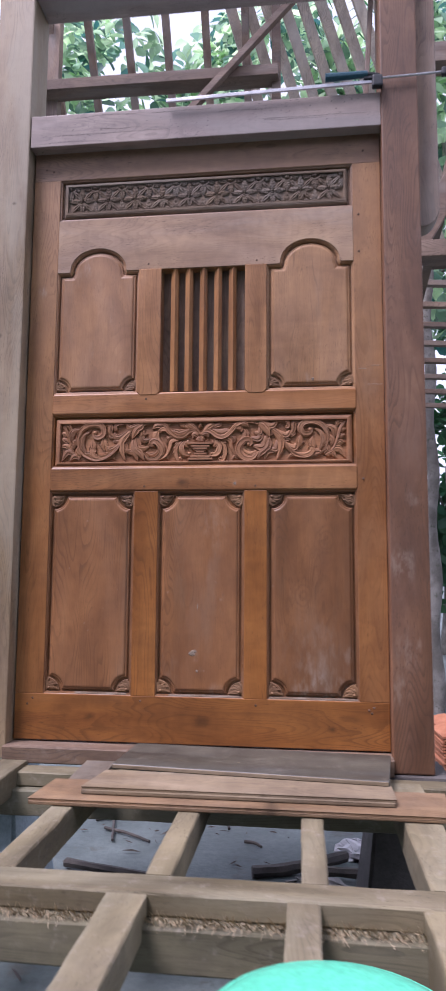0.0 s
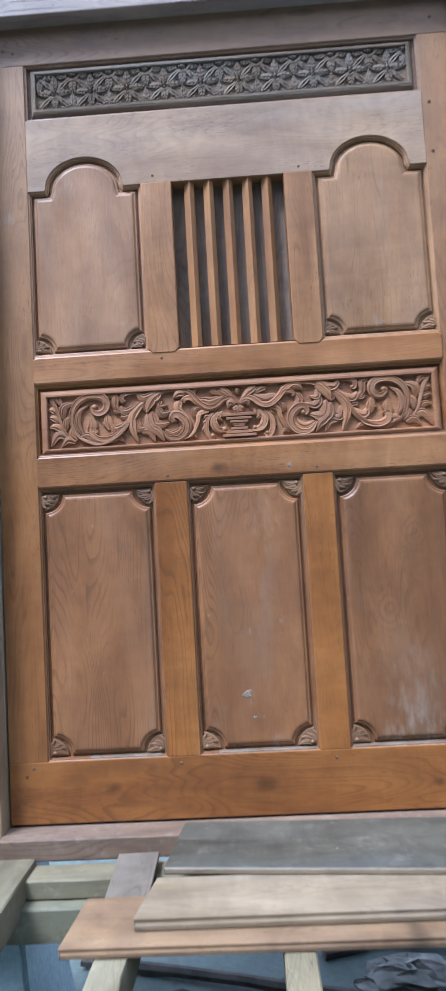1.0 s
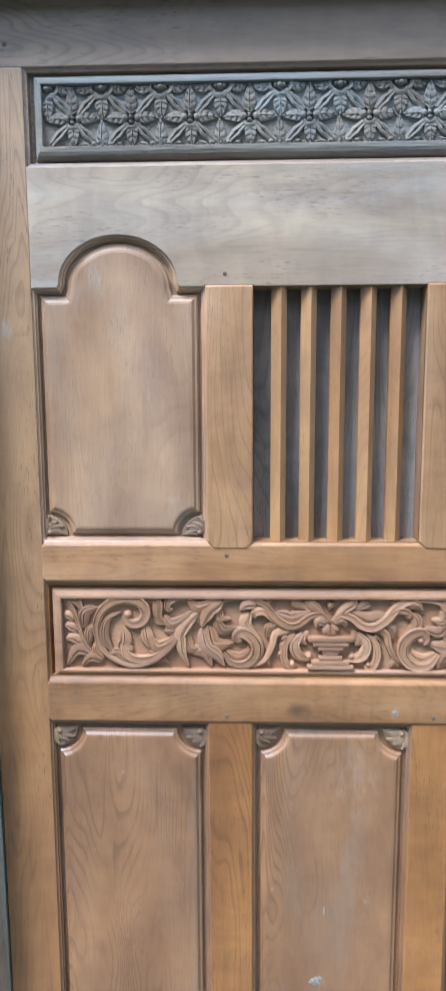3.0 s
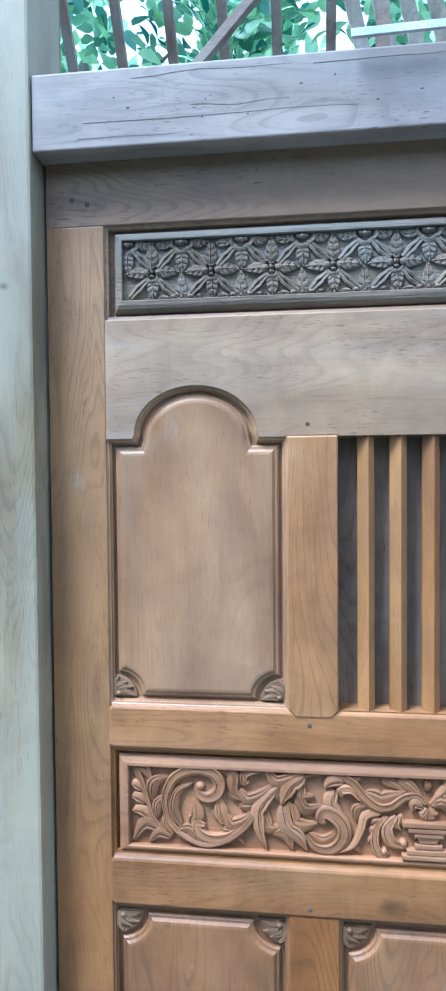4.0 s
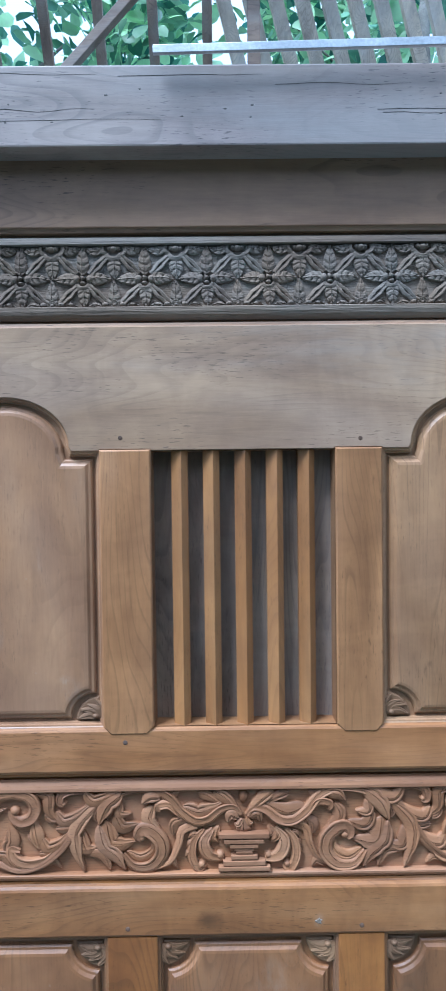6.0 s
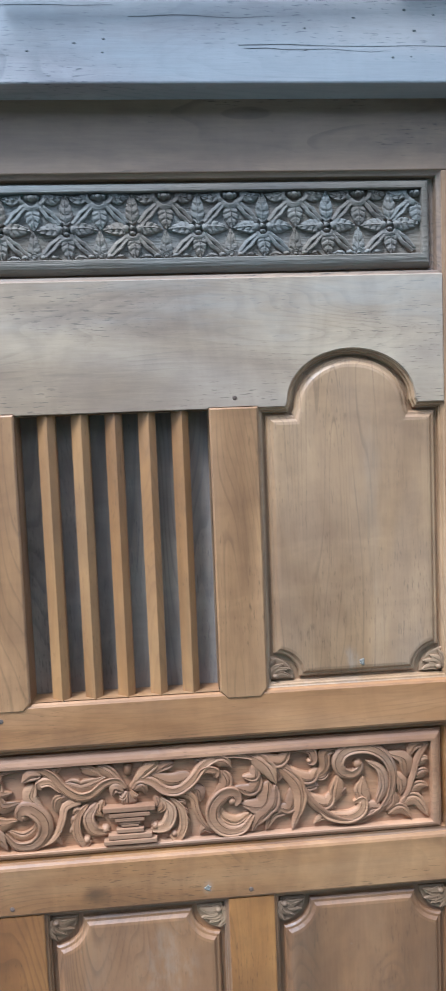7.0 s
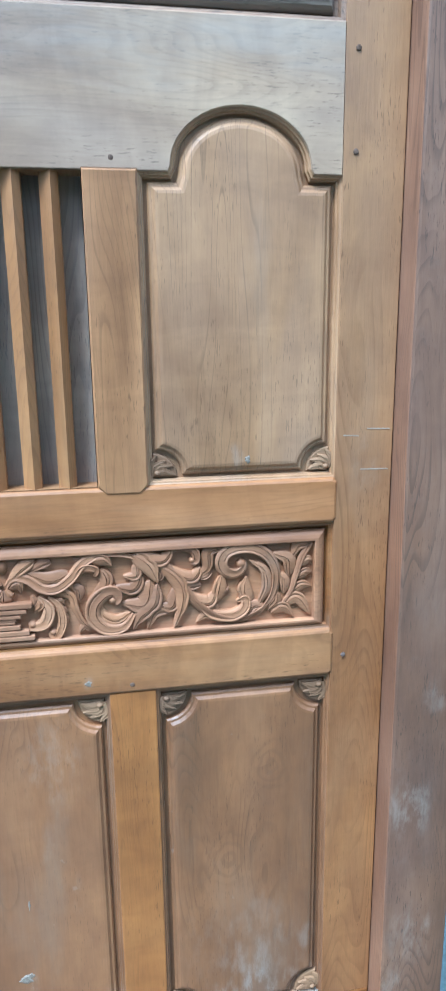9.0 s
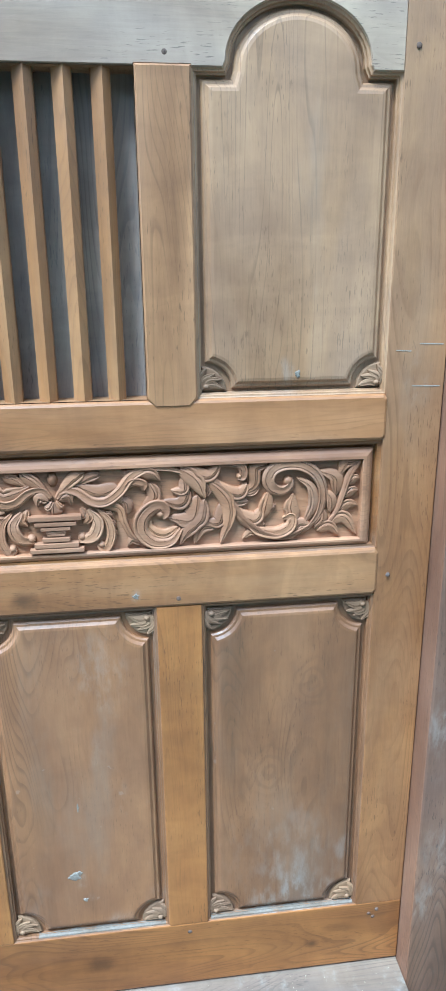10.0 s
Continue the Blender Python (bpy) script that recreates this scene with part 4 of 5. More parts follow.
def slit_strut(bm, a, b):
    """A wavy band from a to b, split in its middle by an eye-shaped hole."""
    a, b = Vector(a), Vector(b)
    d = (b - a).normalized()
    o = Vector((-d.y, d.x))
    for s in (-1, 1):
        pts = [tuple(a.lerp(b, f) + o * s * w) for f, w in ((0, 7), (0.3, 8), (0.5, 12), (0.7, 8.5), (1, 7))]
        stroke(bm, scaled(pts), 17 * Q, 0.0096, UB, "band", 0, 5)


def rosette_mesh():
    """A whole flower of the lower row: feathered petals to four sides, two slit struts, lobes and a lip."""
    bm = bmesh.new()
    for sx in (-1, 1):
        stroke(bm, scaled([(sx * 22, 2), (sx * 68, 6), (sx * 130, 2)]), 58 * Q, 0.0102, UB, "leaf", 0.3, 14, 4)
        slit_strut(bm, (sx * 22, -24), (sx * 108, -108))
        dome(bm, sx * 30 * Q, 4 * Q, 18 * Q, 21 * Q, 0.0102, UB, 10)
    stroke(bm, scaled([(0, 22), (0, 84), (0, 153)]), 58 * Q, 0.0102, UB, "leaf", 0.3, 14, 4)
    stroke(bm, scaled([(0, -24), (3, -72), (5, -124)]), 60 * Q, 0.0102, UB, "leaf", 0.3, 14, 4)
    stroke(bm, scaled([(-30, -18), (-16, -36), (0, -41), (16, -36), (30, -18)]), 20 * Q, 0.0108, UB, "band", 0, 5)
    dome(bm, 0, 8 * Q, 20 * Q, 17 * Q, 0.0118, UB, 3)
    dome(bm, 0, -14 * Q, 15 * Q, 10 * Q, 0.0102, UB, 10)
    return bm


def half_rosette_mesh(sides=(-1, 1)):
    """A flower of the upper row, cut by the border: drooping petals, a wide lip, two slit struts."""
    bm = bmesh.new()
    for sx in sides:
        stroke(bm, scaled([(sx * 44, 14), (sx * 86, -4), (sx * 132, 10)]), 42 * Q, 0.0102, UB, "leaf", 0.3, 14, 4)
        slit_strut(bm, (sx * 32, -26), (sx * 112, -108))
        stroke(bm, scaled([(sx * 50, 20), (sx * 50, -4), (sx * 30, -22)]), 20 * Q, 0.0098, UB, "band", 0, 6)
        dome(bm, sx * 20 * Q, 8 * Q, 12 * Q, 12 * Q, 0.0098, UB, 10)
    stroke(bm, scaled([(0, -34), (2, -80), (4, -132)]), 66 * Q, 0.0102, UB, "leaf", 0.3, 14, 4)
    ends = (-36, 36) if len(sides) == 2 else ((0, 36) if sides[0] > 0 else (-36, 0))
    stroke(bm, scaled([(x, -10 - 32 * math.cos(x / 36 * 1.3)) for x in np.linspace(ends[0], ends[1], 7)]), 24 * Q, 0.0108, UB, "band", 0, 4)
    dome(bm, 0, 6 * Q, 20 * Q, 15 * Q, 0.0118, UB, 12)
    return bm


def bud_leaf_mesh():
    """A feathered leaf standing on the lower border between two flowers, with balls and small leaves at its foot."""
    bm = bmesh.new()
    stroke(bm, scaled([(0, 0), (0, 44), (0, 124)]), 60 * Q, 0.0102, UB, "leaf", 0.3, 14, 4)
    stroke(bm, scaled([(-20, 4), (-12, 22), (0, 28), (12, 22), (20, 4)]), 12 * Q, 0.0098, UB, "band", 0, 4)
    dome(bm, 0, 10 * Q, 11 * Q, 10 * Q, 0.009, UB, 10)
    for sx in (-1, 1):
        dome(bm, sx * 40 * Q, 13 * Q, 17 * Q, 13 * Q, 0.0102, UB, 10)
        stroke(bm, scaled([(sx * 58, 8), (sx * 86, 14), (sx * 118, 7)]), 20 * Q, 0.009, UB, "leaf", 0.3, 6, 2)
    return bm


mesh_full = mesh_half = mesh_leaf = None
for i in range(COUNT):
    x = UX0 + STEP * (i + 0.5)
    if mesh_full is None:
        ob = part("rosette", rosette_mesh(), grey_carved, upper, smooth=True)
        mesh_full = ob.data
    else:
        ob = new("rosette", mesh_full)
        ob.parent = upper
    ob.location = (x, 0, ZC)
for i in range(COUNT + 1):
    x = UX0 + STEP * i
    if i in (0, COUNT):
        ob = part("half_rosette", half_rosette_mesh((1,) if i == 0 else (-1,)), grey_carved, upper, smooth=True)
        x += 0.008 if i == 0 else -0.008
    elif mesh_half is None:
        ob = part("half_rosette", half_rosette_mesh(), grey_carved, upper, smooth=True)
        mesh_half = ob.data
    else:
        ob = new("half_rosette", mesh_half)
        ob.parent = upper
    ob.location = (x, 0, UZ1 - 22 * Q)
    if 0 < i < COUNT:
        if mesh_leaf is None:
            ob = part("bud_leaf", bud_leaf_mesh(), grey_carved, upper, smooth=True)
            mesh_leaf = ob.data
        else:
            ob = new("bud_leaf", mesh_leaf)
            ob.parent = upper
        ob.location = (x, 0, UZ0)

# ---- posts, lintel, sill, head beam ----
POST_Y0, POST_Y1 = -0.058, 0.105
for x0, x1, lab in ((-0.848, XL - 0.006, "tall square greyed timber post with pale streaks"), (XR + 0.002, 0.845, "tall square brown timber post with plaster stains")):
    ob = tagged(boxed("timber_post", x0, x1, POST_Y0, POST_Y1, -0.06, 4.2, post_pale if x0 < 0 else grey_z, None, 0.006), lab, "post", "posts of the frame")
    ob.data.materials.append(post_pale if x0 < 0 else brown_post)
    for f in ob.data.polygons:
        f.material_index = 0 if f.normal.y < -0.6 else 1

lintel = thing("lintel_beam", "weathered grey teak lintel beam with nail holes", "beam", at=(0, 0, ZTOP))
ob = boxed("beam", XL - 0.004, XR + 0.002, -0.052, 0.075, 2.338, 2.474, grey_x, lintel, 0.003)
ob.matrix_parent_inverse = lintel.matrix_basis.inverted()
rng = random.Random(4)
# nail holes: low dark domes, the shade of their depth put into the colour
for i in range(20):
    cx, cz = rng.uniform(-0.6, 0.65), rng.uniform(2.37, 2.455)
    bm = bmesh.new()
    dome(bm, cx, cz, rng.uniform(0.0015, 0.004), rng.uniform(0.0012, 0.0022), 0.0006, -0.0519, 8)
    ob = part("nail_hole", bm, dark_stick, lintel)
    ob.matrix_parent_inverse = lintel.matrix_basis.inverted()

# cracks: thin dark tubes on the face stand in for their shaded depth
for i in range(8):
    x, z, n_ = rng.uniform(-0.62, 0.5), rng.uniform(2.35, 2.46), rng.uniform(0.12, 0.5)
    bm = bmesh.new()
    tube(bm, [(x + n_ * f, -0.0521, z + 0.006 * noise.noise(Vector((x * 9 + f * 2.5, i, 0)))) for f in (0, 0.15, 0.3, 0.45, 0.6, 0.75, 0.9, 1.0)], 0.0005, 5, 0.4)
    ob = part("crack", bm, dark_stick, lintel)
    ob.matrix_parent_inverse = lintel.matrix_basis.inverted()

tagged(boxed("head_beam", XL - 0.004, XR + 0.002, -0.05, 0.09, 3.005, 3.17, grey_x, None, 0.004), "dark timber beam spanning high between the posts", "beam")

bm = bmesh.new()
rough_box(bm, (XL - 0.004, -0.088, -0.064), (XR, 0.07, -0.006), 0, 0.002, 3.0)
tagged(part("sill_beam", bm, sill_wood), "dusty brown timber sill beam under the wall panel", "beam")

# ---- floor frame ----
TOP = -0.052


def joist(x0, x1, y0, y1, depth=0.085, lab="rough pale floor joist, dusty on top"):
    bm = bmesh.new()
    rough_box(bm, (x0, y0, TOP - depth), (x1, y1, TOP), 1, 0.004, x0 * 9)
    tagged(part("floor_joist", bm, joist_y), lab, "joist", "floor joists")


joist(-0.335, -0.266, -0.97, -0.19, 0.085)
joist(0.040, 0.104, -0.97, -0.19, 0.085)
joist(0.392, 0.452, -0.97, -0.19, 0.085)
joist(-0.72, -0.592, -0.97, -0.09, 0.09, "thick weathered floor joist beside the post")
joist(0.672, 0.775, -0.97, -0.19, 0.1, "thick pale floor joist")
joist(-0.02, 0.068, -2.4, -1.065, 0.08)
joist(0.364, 0.432, -2.4, -1.065, 0.08)
joist(0.64, 0.80, -2.4, -1.065, 0.2, "heavy brown floor beam")


def cross(name, lab, x0, x1, y0, y1, z0, z1, mat=None):
    bm = bmesh.new()
    rough_box(bm, (x0, y0, z0), (x1, y1, z1), 0, 0.004, y0 * 9)
    return tagged(part(name, bm, mat or joist_x), lab, "joist")


cross("cross_joist", "pale cross joist notched between floor joists", -1.6, 1.6, -1.063, -0.972, -0.1, TOP + 0.001)
main = cross("main_floor_beam", "grey floor beam with a frayed split edge", -1.6, 1.6, -1.105, -0.96, -0.19, -0.101, floor_beam_x)
cross("cross_joist", "cross joist beside the sill", -1.6, 1.6, -0.185, -0.095, -0.115, -0.066)
back = cross("main_floor_beam", "grey floor beam with a split edge beside the sill", -1.6, 1.6, -0.225, -0.09, -0.2, -0.116, floor_beam_x)


def frayed(parent, y0, y1, z, x0, x1, count, seed):
    """Split wood fibres standing along the edge of a beam."""
    rng, bm = random.Random(seed), bmesh.new()
    for i in range(count):
        x = rng.uniform(x0, x1)
        a = Vector((x, rng.uniform(y0, y1), z + rng.uniform(-0.002, 0.004)))
        d = Vector((rng.uniform(-0.012, 0.012), -rng.uniform(0.004, 0.024), rng.uniform(-0.01, 0.02)))
        s = Vector((rng.uniform(0.0005, 0.0015), 0, rng.uniform(0, 0.0006)))
        bm.faces.new([bm.verts.new(p) for p in (a - s, a + s, a + d + s * 0.3, a + d - s * 0.3)])
    ob = part("split_fibres", bm, fibre_mat, parent)
    tagged(ob, kind="stuff")


frayed(main, -1.095, -1.062, -0.1, -1.2, 1.2, 5200, 3)


# ---- loose planks on the floor frame ----
def plank(name, lab, mat, pts, thick, zs, lip=0.0, worn=False):
    """A loose board from its four corners (x, y), front-left first and counter-clockwise, each with its own top height."""
    cx, cy = sum(p[0] for p in pts) / 4, sum(p[1] for p in pts) / 4
    bm = bmesh.new()
    top = [bm.verts.new((p[0] - cx, p[1] - cy, z)) for p, z in zip(pts, zs)]
    bot = [bm.verts.new((p[0] - cx, p[1] - cy, z - thick)) for p, z in zip(pts, zs)]
    bm.faces.new(top)
    bm.faces.new(bot)
    for i in range(4):
        bm.faces.new((top[i], top[(i + 1) % 4], bot[(i + 1) % 4], bot[i]))
    if lip:
        y0 = pts[0][1] - cy
        a, b = pts[0][0] - cx + 0.004, pts[1][0] - cx - 0.004
        box(bm, a, b, y0 - lip, y0 + 0.004, min(zs[:2]) - thick * 0.95, min(zs[:2]) - thick * 0.45, 0.001)
    es = [e for e in bm.edges]
    bmesh.ops.bevel(bm, geom=es, offset=0.0015, segments=1, affect="EDGES")
    ob = part(name, bm, mat)
    ob.location = (cx, cy, 0)
    if worn:
        a, b = Vector((pts[0][0] - cx + 0.003, pts[0][1] - cy, zs[0] - thick * 0.45)), Vector((pts[1][0] - cx - 0.003, pts[1][1] - cy, zs[1] - thick * 0.45))
        bm = bmesh.new()
        beam(bm, a, b, 0.007, thick * 0.72, (0, 0, 1), 0.002)
        part("worn_edge", bm, plank_pale, ob, "pale worn edge")
    return tagged(ob, lab, "plank", "loose planks")


plank("loose_plank", "fresh orange-brown plank lying across the floor joists", plank_orange, ((-0.406, -0.549), (0.80, -0.555), (0.82, -0.34), (-0.392, -0.352)), 0.016, (-0.0345, -0.0345, -0.0345, -0.0345), 0.008)
plank("loose_plank", "pale tongued plank lying on the orange plank", plank_pale, ((-0.266, -0.485), (0.66, -0.485), (0.66, -0.315), (-0.238, -0.315)), 0.018, (-0.015, -0.015, -0.012, -0.012), 0.012)
plank("loose_plank", "grey weathered plank leaning on the sill", plank_grey, ((-0.226, -0.298), (0.655, -0.368), (0.69, -0.105), (-0.196, -0.067)), 0.016, (0.003, 0.001, 0.014, 0.016), 0.0, True)
for i, (x, y, a, s) in enumerate(((0.2, -0.2, 70, 0.05), (0.28, -0.19, 50, 0.035), (0.24, -0.26, 5, 0.05), (-0.15, -0.21, 10, 0.012), (0.45, -0.24, 30, 0.03))):
    d, w = Vector((math.cos(radians(a)), math.sin(radians(a)), 0)) * s, 0.0012
    z = 0.0145 + (y + 0.067) * 0.058
    t = Vector((-d.y, d.x, 0)).normalized() * w
    o = Vector((x, y, z))
    bm = bmesh.new()
    bm.faces.new([bm.verts.new(o + p) for p in (-d - t, d - t * 0.4, d + t * 0.4, -d + t)])
    part("scratch", bm, fibre_mat, bpy.data.objects["loose_plank.002"]).matrix_parent_inverse = bpy.data.objects["loose_plank.002"].matrix_basis.inverted()
plank("board_offcut", "short greyed board offcut beside the planks", offcut_wood, ((-0.357, -0.345), (-0.255, -0.345), (-0.262, -0.112), (-0.367, -0.115)), 0.012, (-0.038, -0.038, -0.0375, -0.0375))


# ---- stone pedestals under the posts, things on the ground ----
def pedestal(x, y, mat, lab):
    p = thing("post_pedestal", lab, "pedestal", "pedestals", at=(x, y, GROUND))
    bm = bmesh.new()
    lo, hi, h = 0.2, 0.125, -0.062 - GROUND
    a = [bm.verts.new((sx * lo, sy * lo, -0.01)) for sx, sy in ((-1, -1), (1, -1), (1, 1), (-1, 1))]
    b = [bm.verts.new((sx * hi, sy * hi, h)) for sx, sy in ((-1, -1), (1, -1), (1, 1), (-1, 1))]
    bm.faces.new(a)
    bm.faces.new(b)
    for i in range(4):
        bm.faces.new((a[i], a[(i + 1) % 4], b[(i + 1) % 4], b[i]))
    bmesh.ops.bevel(bm, geom=list(bm.edges), offset=0.012, segments=2, affect="EDGES")
    part("block", bm, mat, p)


pedestal(-0.775, 0.03, pedestal_mat, "tapered bluish-grey concrete pedestal under the post")
# the right pedestal's shade is put into its dark material
pedestal(0.775, 0.03, dark_block_mat, "tapered pedestal under the post, its shade put into a dark colour")


for x, y in ((-1.5, -1.03), (1.5, -1.03), (-1.5, -0.15), (1.5, -0.15), (0.72, -2.3), (0.02, -2.3), (0.4, -2.3)):
    h = -0.1905 if y > -2 else (TOP - 0.2 if x > 0.6 else TOP - 0.08)
    bm = bmesh.new()
    box(bm, x - 0.1, x + 0.1, y - 0.08, y + 0.08, GROUND - 0.01, h - (0.0095 if y == -0.15 else 0.0), 0.01)
    tagged(part("support_block", bm, dark_block_mat), "rough stone block carrying the floor beams", "block", "support blocks")


def stick(lab, pts, r, mat=dark_stick):
    bm = bmesh.new()
    tube(bm, cable(pts, 6), r, 7, 0.85)
    for v in bm.verts:
        v.co += noise.noise_vector(v.co * 14) * r * 0.3
    tagged(part("wood_stick", bm, mat), lab, "stick", "sticks on the ground")


G = GROUND
stick("long thin dark stick lying on the concrete", [(-0.62, 0.44, G + 0.02), (0.03, 0.27, G + 0.022), (0.62, 0.11, G + 0.02)], 0.019)
stick("long dark wooden pole lying on the concrete", [(-0.6, 0.135, G + 0.02), (0.0, 0.075, G + 0.022), (0.72, 0.02, G + 0.02)], 0.018)
stick("short bent dark branch on the concrete", [(0.18, 0.43, G + 0.025), (0.34, 0.48, G + 0.03), (0.58, 0.64, G + 0.03)], 0.028)
stick("short piece of dark branch beside the bag", [(0.4, 0.5, G + 0.025), (0.55, 0.47, G + 0.03), (0.72, 0.46, G + 0.03)], 0.022)

for a, b in (((-0.653, 0.985), (-0.342, 1.131)), ((-0.574, 0.881), (-0.321, 0.739)), ((-0.631, 1.2), (-0.497, 0.732)), ((-0.02, 1.08), (0.03, 0.95)), ((0.12, 0.8), (0.2, 0.74))):
    stick("thin dark twig on the concrete", [(a[0], a[1], G + 0.012), ((a[0] + b[0]) / 2 + 0.01, (a[1] + b[1]) / 2, G + 0.016), (b[0], b[1], G + 0.012)], 0.008)


def crumpled(name, lab, cat, x, y, rx, ry, h, mat, seed):
    bm = bmesh.new()
    bmesh.ops.create_icosphere(bm, subdivisions=4, radius=1.0)
    for v in bm.verts:
        n0 = noise.noise_vector(v.co * 1.9 + Vector((seed, 0, 0))) * 0.55 + noise.noise_vector(v.co * 5.0 + Vector((seed, 2, 0))) * 0.22
        c = v.co + n0
        v.co = Vector((c.x * rx, c.y * ry, max(0.0, c.z) * h))
    ob = part(name, bm, mat)
    ob.location = (x, y, G)
    tagged(ob, lab, cat)


crumpled("crumpled_sack", "crumpled dirty grey sack on the concrete", "sack", 0.44, 0.29, 0.15, 0.09, 0.06, bag_mat, 1)
crumpled("crumpled_sack", "flattened dirty sack on the concrete", "sack", -0.42, 0.2, 0.09, 0.05, 0.03, bag_mat, 4)
crumpled("plaster_lump", "small heap of white plaster on the ground", "plaster", 0.64, 0.75, 0.11, 0.08, 0.05, debris_white, 7)
crumpled("plaster_lump", "white plaster scraps on the ground beside the tiles", "plaster", 1.28, 1.75, 0.2, 0.16, 0.04, debris_white, 9)

# tangles of thin black wire
rng = random.Random(33)
for x, y, w, k in ((-0.46, 0.2, 0.09, 16), (-0.27, 0.21, 0.07, 14), (-0.15, 0.17, 0.12, 9)):
    bm, pts, a = bmesh.new(), [], 0.0
    for i in range(k):
        a += rng.uniform(0.7, 1.9)
        r = w * rng.uniform(0.5, 1.0)
        pts.append((x + r * math.cos(a), y + r * 0.6 * math.sin(a), G + 0.012 + rng.uniform(0.0, 0.03)))
    tube(bm, cable(pts, 6), 0.0032, 5)
    tagged(part("wire_tangle", bm, iron), "loose tangle of thin black wire on the concrete", "wire", "wire tangles")

# scattered twigs and crumbs
rng, bm = random.Random(12), bmesh.new()
for i in range(120):
    x, y = rng.uniform(-0.8, 0.9), rng.uniform(-1.0, 1.0)
    a, s = rng.uniform(0, 6.28), rng.uniform(0.004, 0.03)
    if i % 6 == 0:
        s *= 2.2
    d, w = Vector((math.cos(a), math.sin(a), 0)) * s, rng.uniform(0.0015, 0.005) * (2.5 if i % 6 == 0 else 1)
    o, t = Vector((x, y, G + 0.012)), Vector((-math.sin(a), math.cos(a), 0)) * w
    q = [bm.verts.new(p) for p in (o - d - t, o + d - t, o + d * 0.6 + t, o - d * 0.8 + t)]
    top = bm.verts.new(o + Vector((0, 0, w * 1.5)))
    for j in range(4):
        bm.faces.new((q[j], q[(j + 1) % 4], top))
tagged(part("ground_litter", bm, dark_stick), "scattered dark twigs and crumbs on the concrete", "litter", kind="stuff")

# wood chips on the sill
rng, bm = random.Random(21), bmesh.new()
for i in range(100):
    x, y = rng.uniform(-0.66, 0.69), rng.uniform(-0.085, -0.006)
    if i < 60:
        x = rng.uniform(0.25, 0.69)
    a, s = rng.uniform(0, 6.28), rng.uniform(0.0015, 0.007)
    d, w = Vector((math.cos(a), math.sin(a), 0)) * s, rng.uniform(0.0006, 0.0018)
    o, t = Vector((x, y, -0.0075)), Vector((-math.sin(a), math.cos(a), 0)) * w
    q = [bm.verts.new(p) for p in (o - d - t, o + d - t, o + d + t, o - d + t)]
    top = bm.verts.new(o + Vector((0, 0, w)))
    for j in range(4):
        bm.faces.new((q[j], q[(j + 1) % 4], top))
tagged(part("wood_chips", bm, fibre_mat), "pale wood chips scattered on the sill", "wood chips", kind="stuff")

# mint-green basin standing on the joists
basin = thing("plastic_basin", "mint-green plastic basin standing upside down on the joists", "basin", at=(0.45, -1.505, TOP))
bm = bmesh.new()
prof = [(0.205, 0.0), (0.212, 0.004), (0.205, 0.012), (0.19, 0.02), (0.172, 0.028), (0.14, 0.034), (0.09, 0.037), (0.0001, 0.038)]
rings = [[bm.verts.new((r * math.cos(a), r * math.sin(a), z)) for a in (2 * math.pi * j / 48 for j in range(48))] for r, z in prof]
for a, b in zip(rings, rings[1:]):
    for j in range(48):
        bm.faces.new((a[j], a[(j + 1) % 48], b[(j + 1) % 48], b[j]))
part("bowl", bm, mint_plastic, basin, smooth=True)
bm = bmesh.new()
tube(bm, [(0.209 * math.cos(2 * math.pi * j / 40), 0.209 * math.sin(2 * math.pi * j / 40), 0.005) for j in range(41)], 0.0055, 8)
part("rim", bm, mint_plastic, basin, smooth=True)

# ---- long bar clamp lying on the lintel ----
clamp = thing("bar_clamp", "long steel bar clamp with a teal handle lying on the lintel", "clamp", at=(0.3, -0.06, 2.476))
A, B = Vector((-0.13, -0.075, 2.484)), Vector((1.05, -0.075, 2.51))


def clamped(name, bm, mat, lab=""):
    ob = part(name, bm, mat, clamp, lab)
    ob.matrix_parent_inverse = clamp.matrix_basis.inverted()


bm = bmesh.new()
beam(bm, A, A.lerp(B, 0.70), 0.008, 0.014, (0, 0, 1), 0.001)
clamped("bar", bm, steel)
bm = bmesh.new()
tube(bm, [A.lerp(B, 0.66) + Vector((0, 0, 0.012)), A.lerp(B, 1.0) + Vector((0, 0, 0.014))], 0.0045, 8)
clamped("screw_rod", bm, steel)
bm = bmesh.new()
h0 = A.lerp(B, 0.53) + Vector((0, -0.004, 0.030))
tube(bm, [h0 + Vector((t * 0.16, 0, t * 0.003)) for t in (0, 0.08, 0.3, 0.6, 0.85, 1.0)], 0.017, 10, 0.75)
clamped("handle", bm, teal_plastic, "teal plastic handle")
bm = bmesh.new()
box(bm, 0.672, 0.712, -0.09, -0.062, 2.476, 2.522, 0.006)
box(bm, 0.64, 0.70, -0.085, -0.068, 2.508, 2.523, 0.004)
tube(bm, [(0.63, -0.08, 2.525), (0.66, -0.08, 2.53), (0.70, -0.08, 2.522)], 0.008, 8)
clamped("jaw", bm, iron)
bm = bmesh.new()
box(bm, 0.93, 0.985, -0.088, -0.066, 2.503, 2.535, 0.006)
clamped("jaw", bm, iron)

# ---- roof frame behind: steep rafters, fanned at the hip ----
PITCH = math.tan(radians(56))


def roof_y(z):
    return 2.95 - (z - 4.85) / PITCH


def timber(name, lab, cat, group, a, b, w, d, mat, up=(0, 0, 1)):
    bm = bmesh.new()
    beam(bm, a, b, w, d, up, 0.004)
    return tagged(part(name, bm, mat), lab, cat, group)


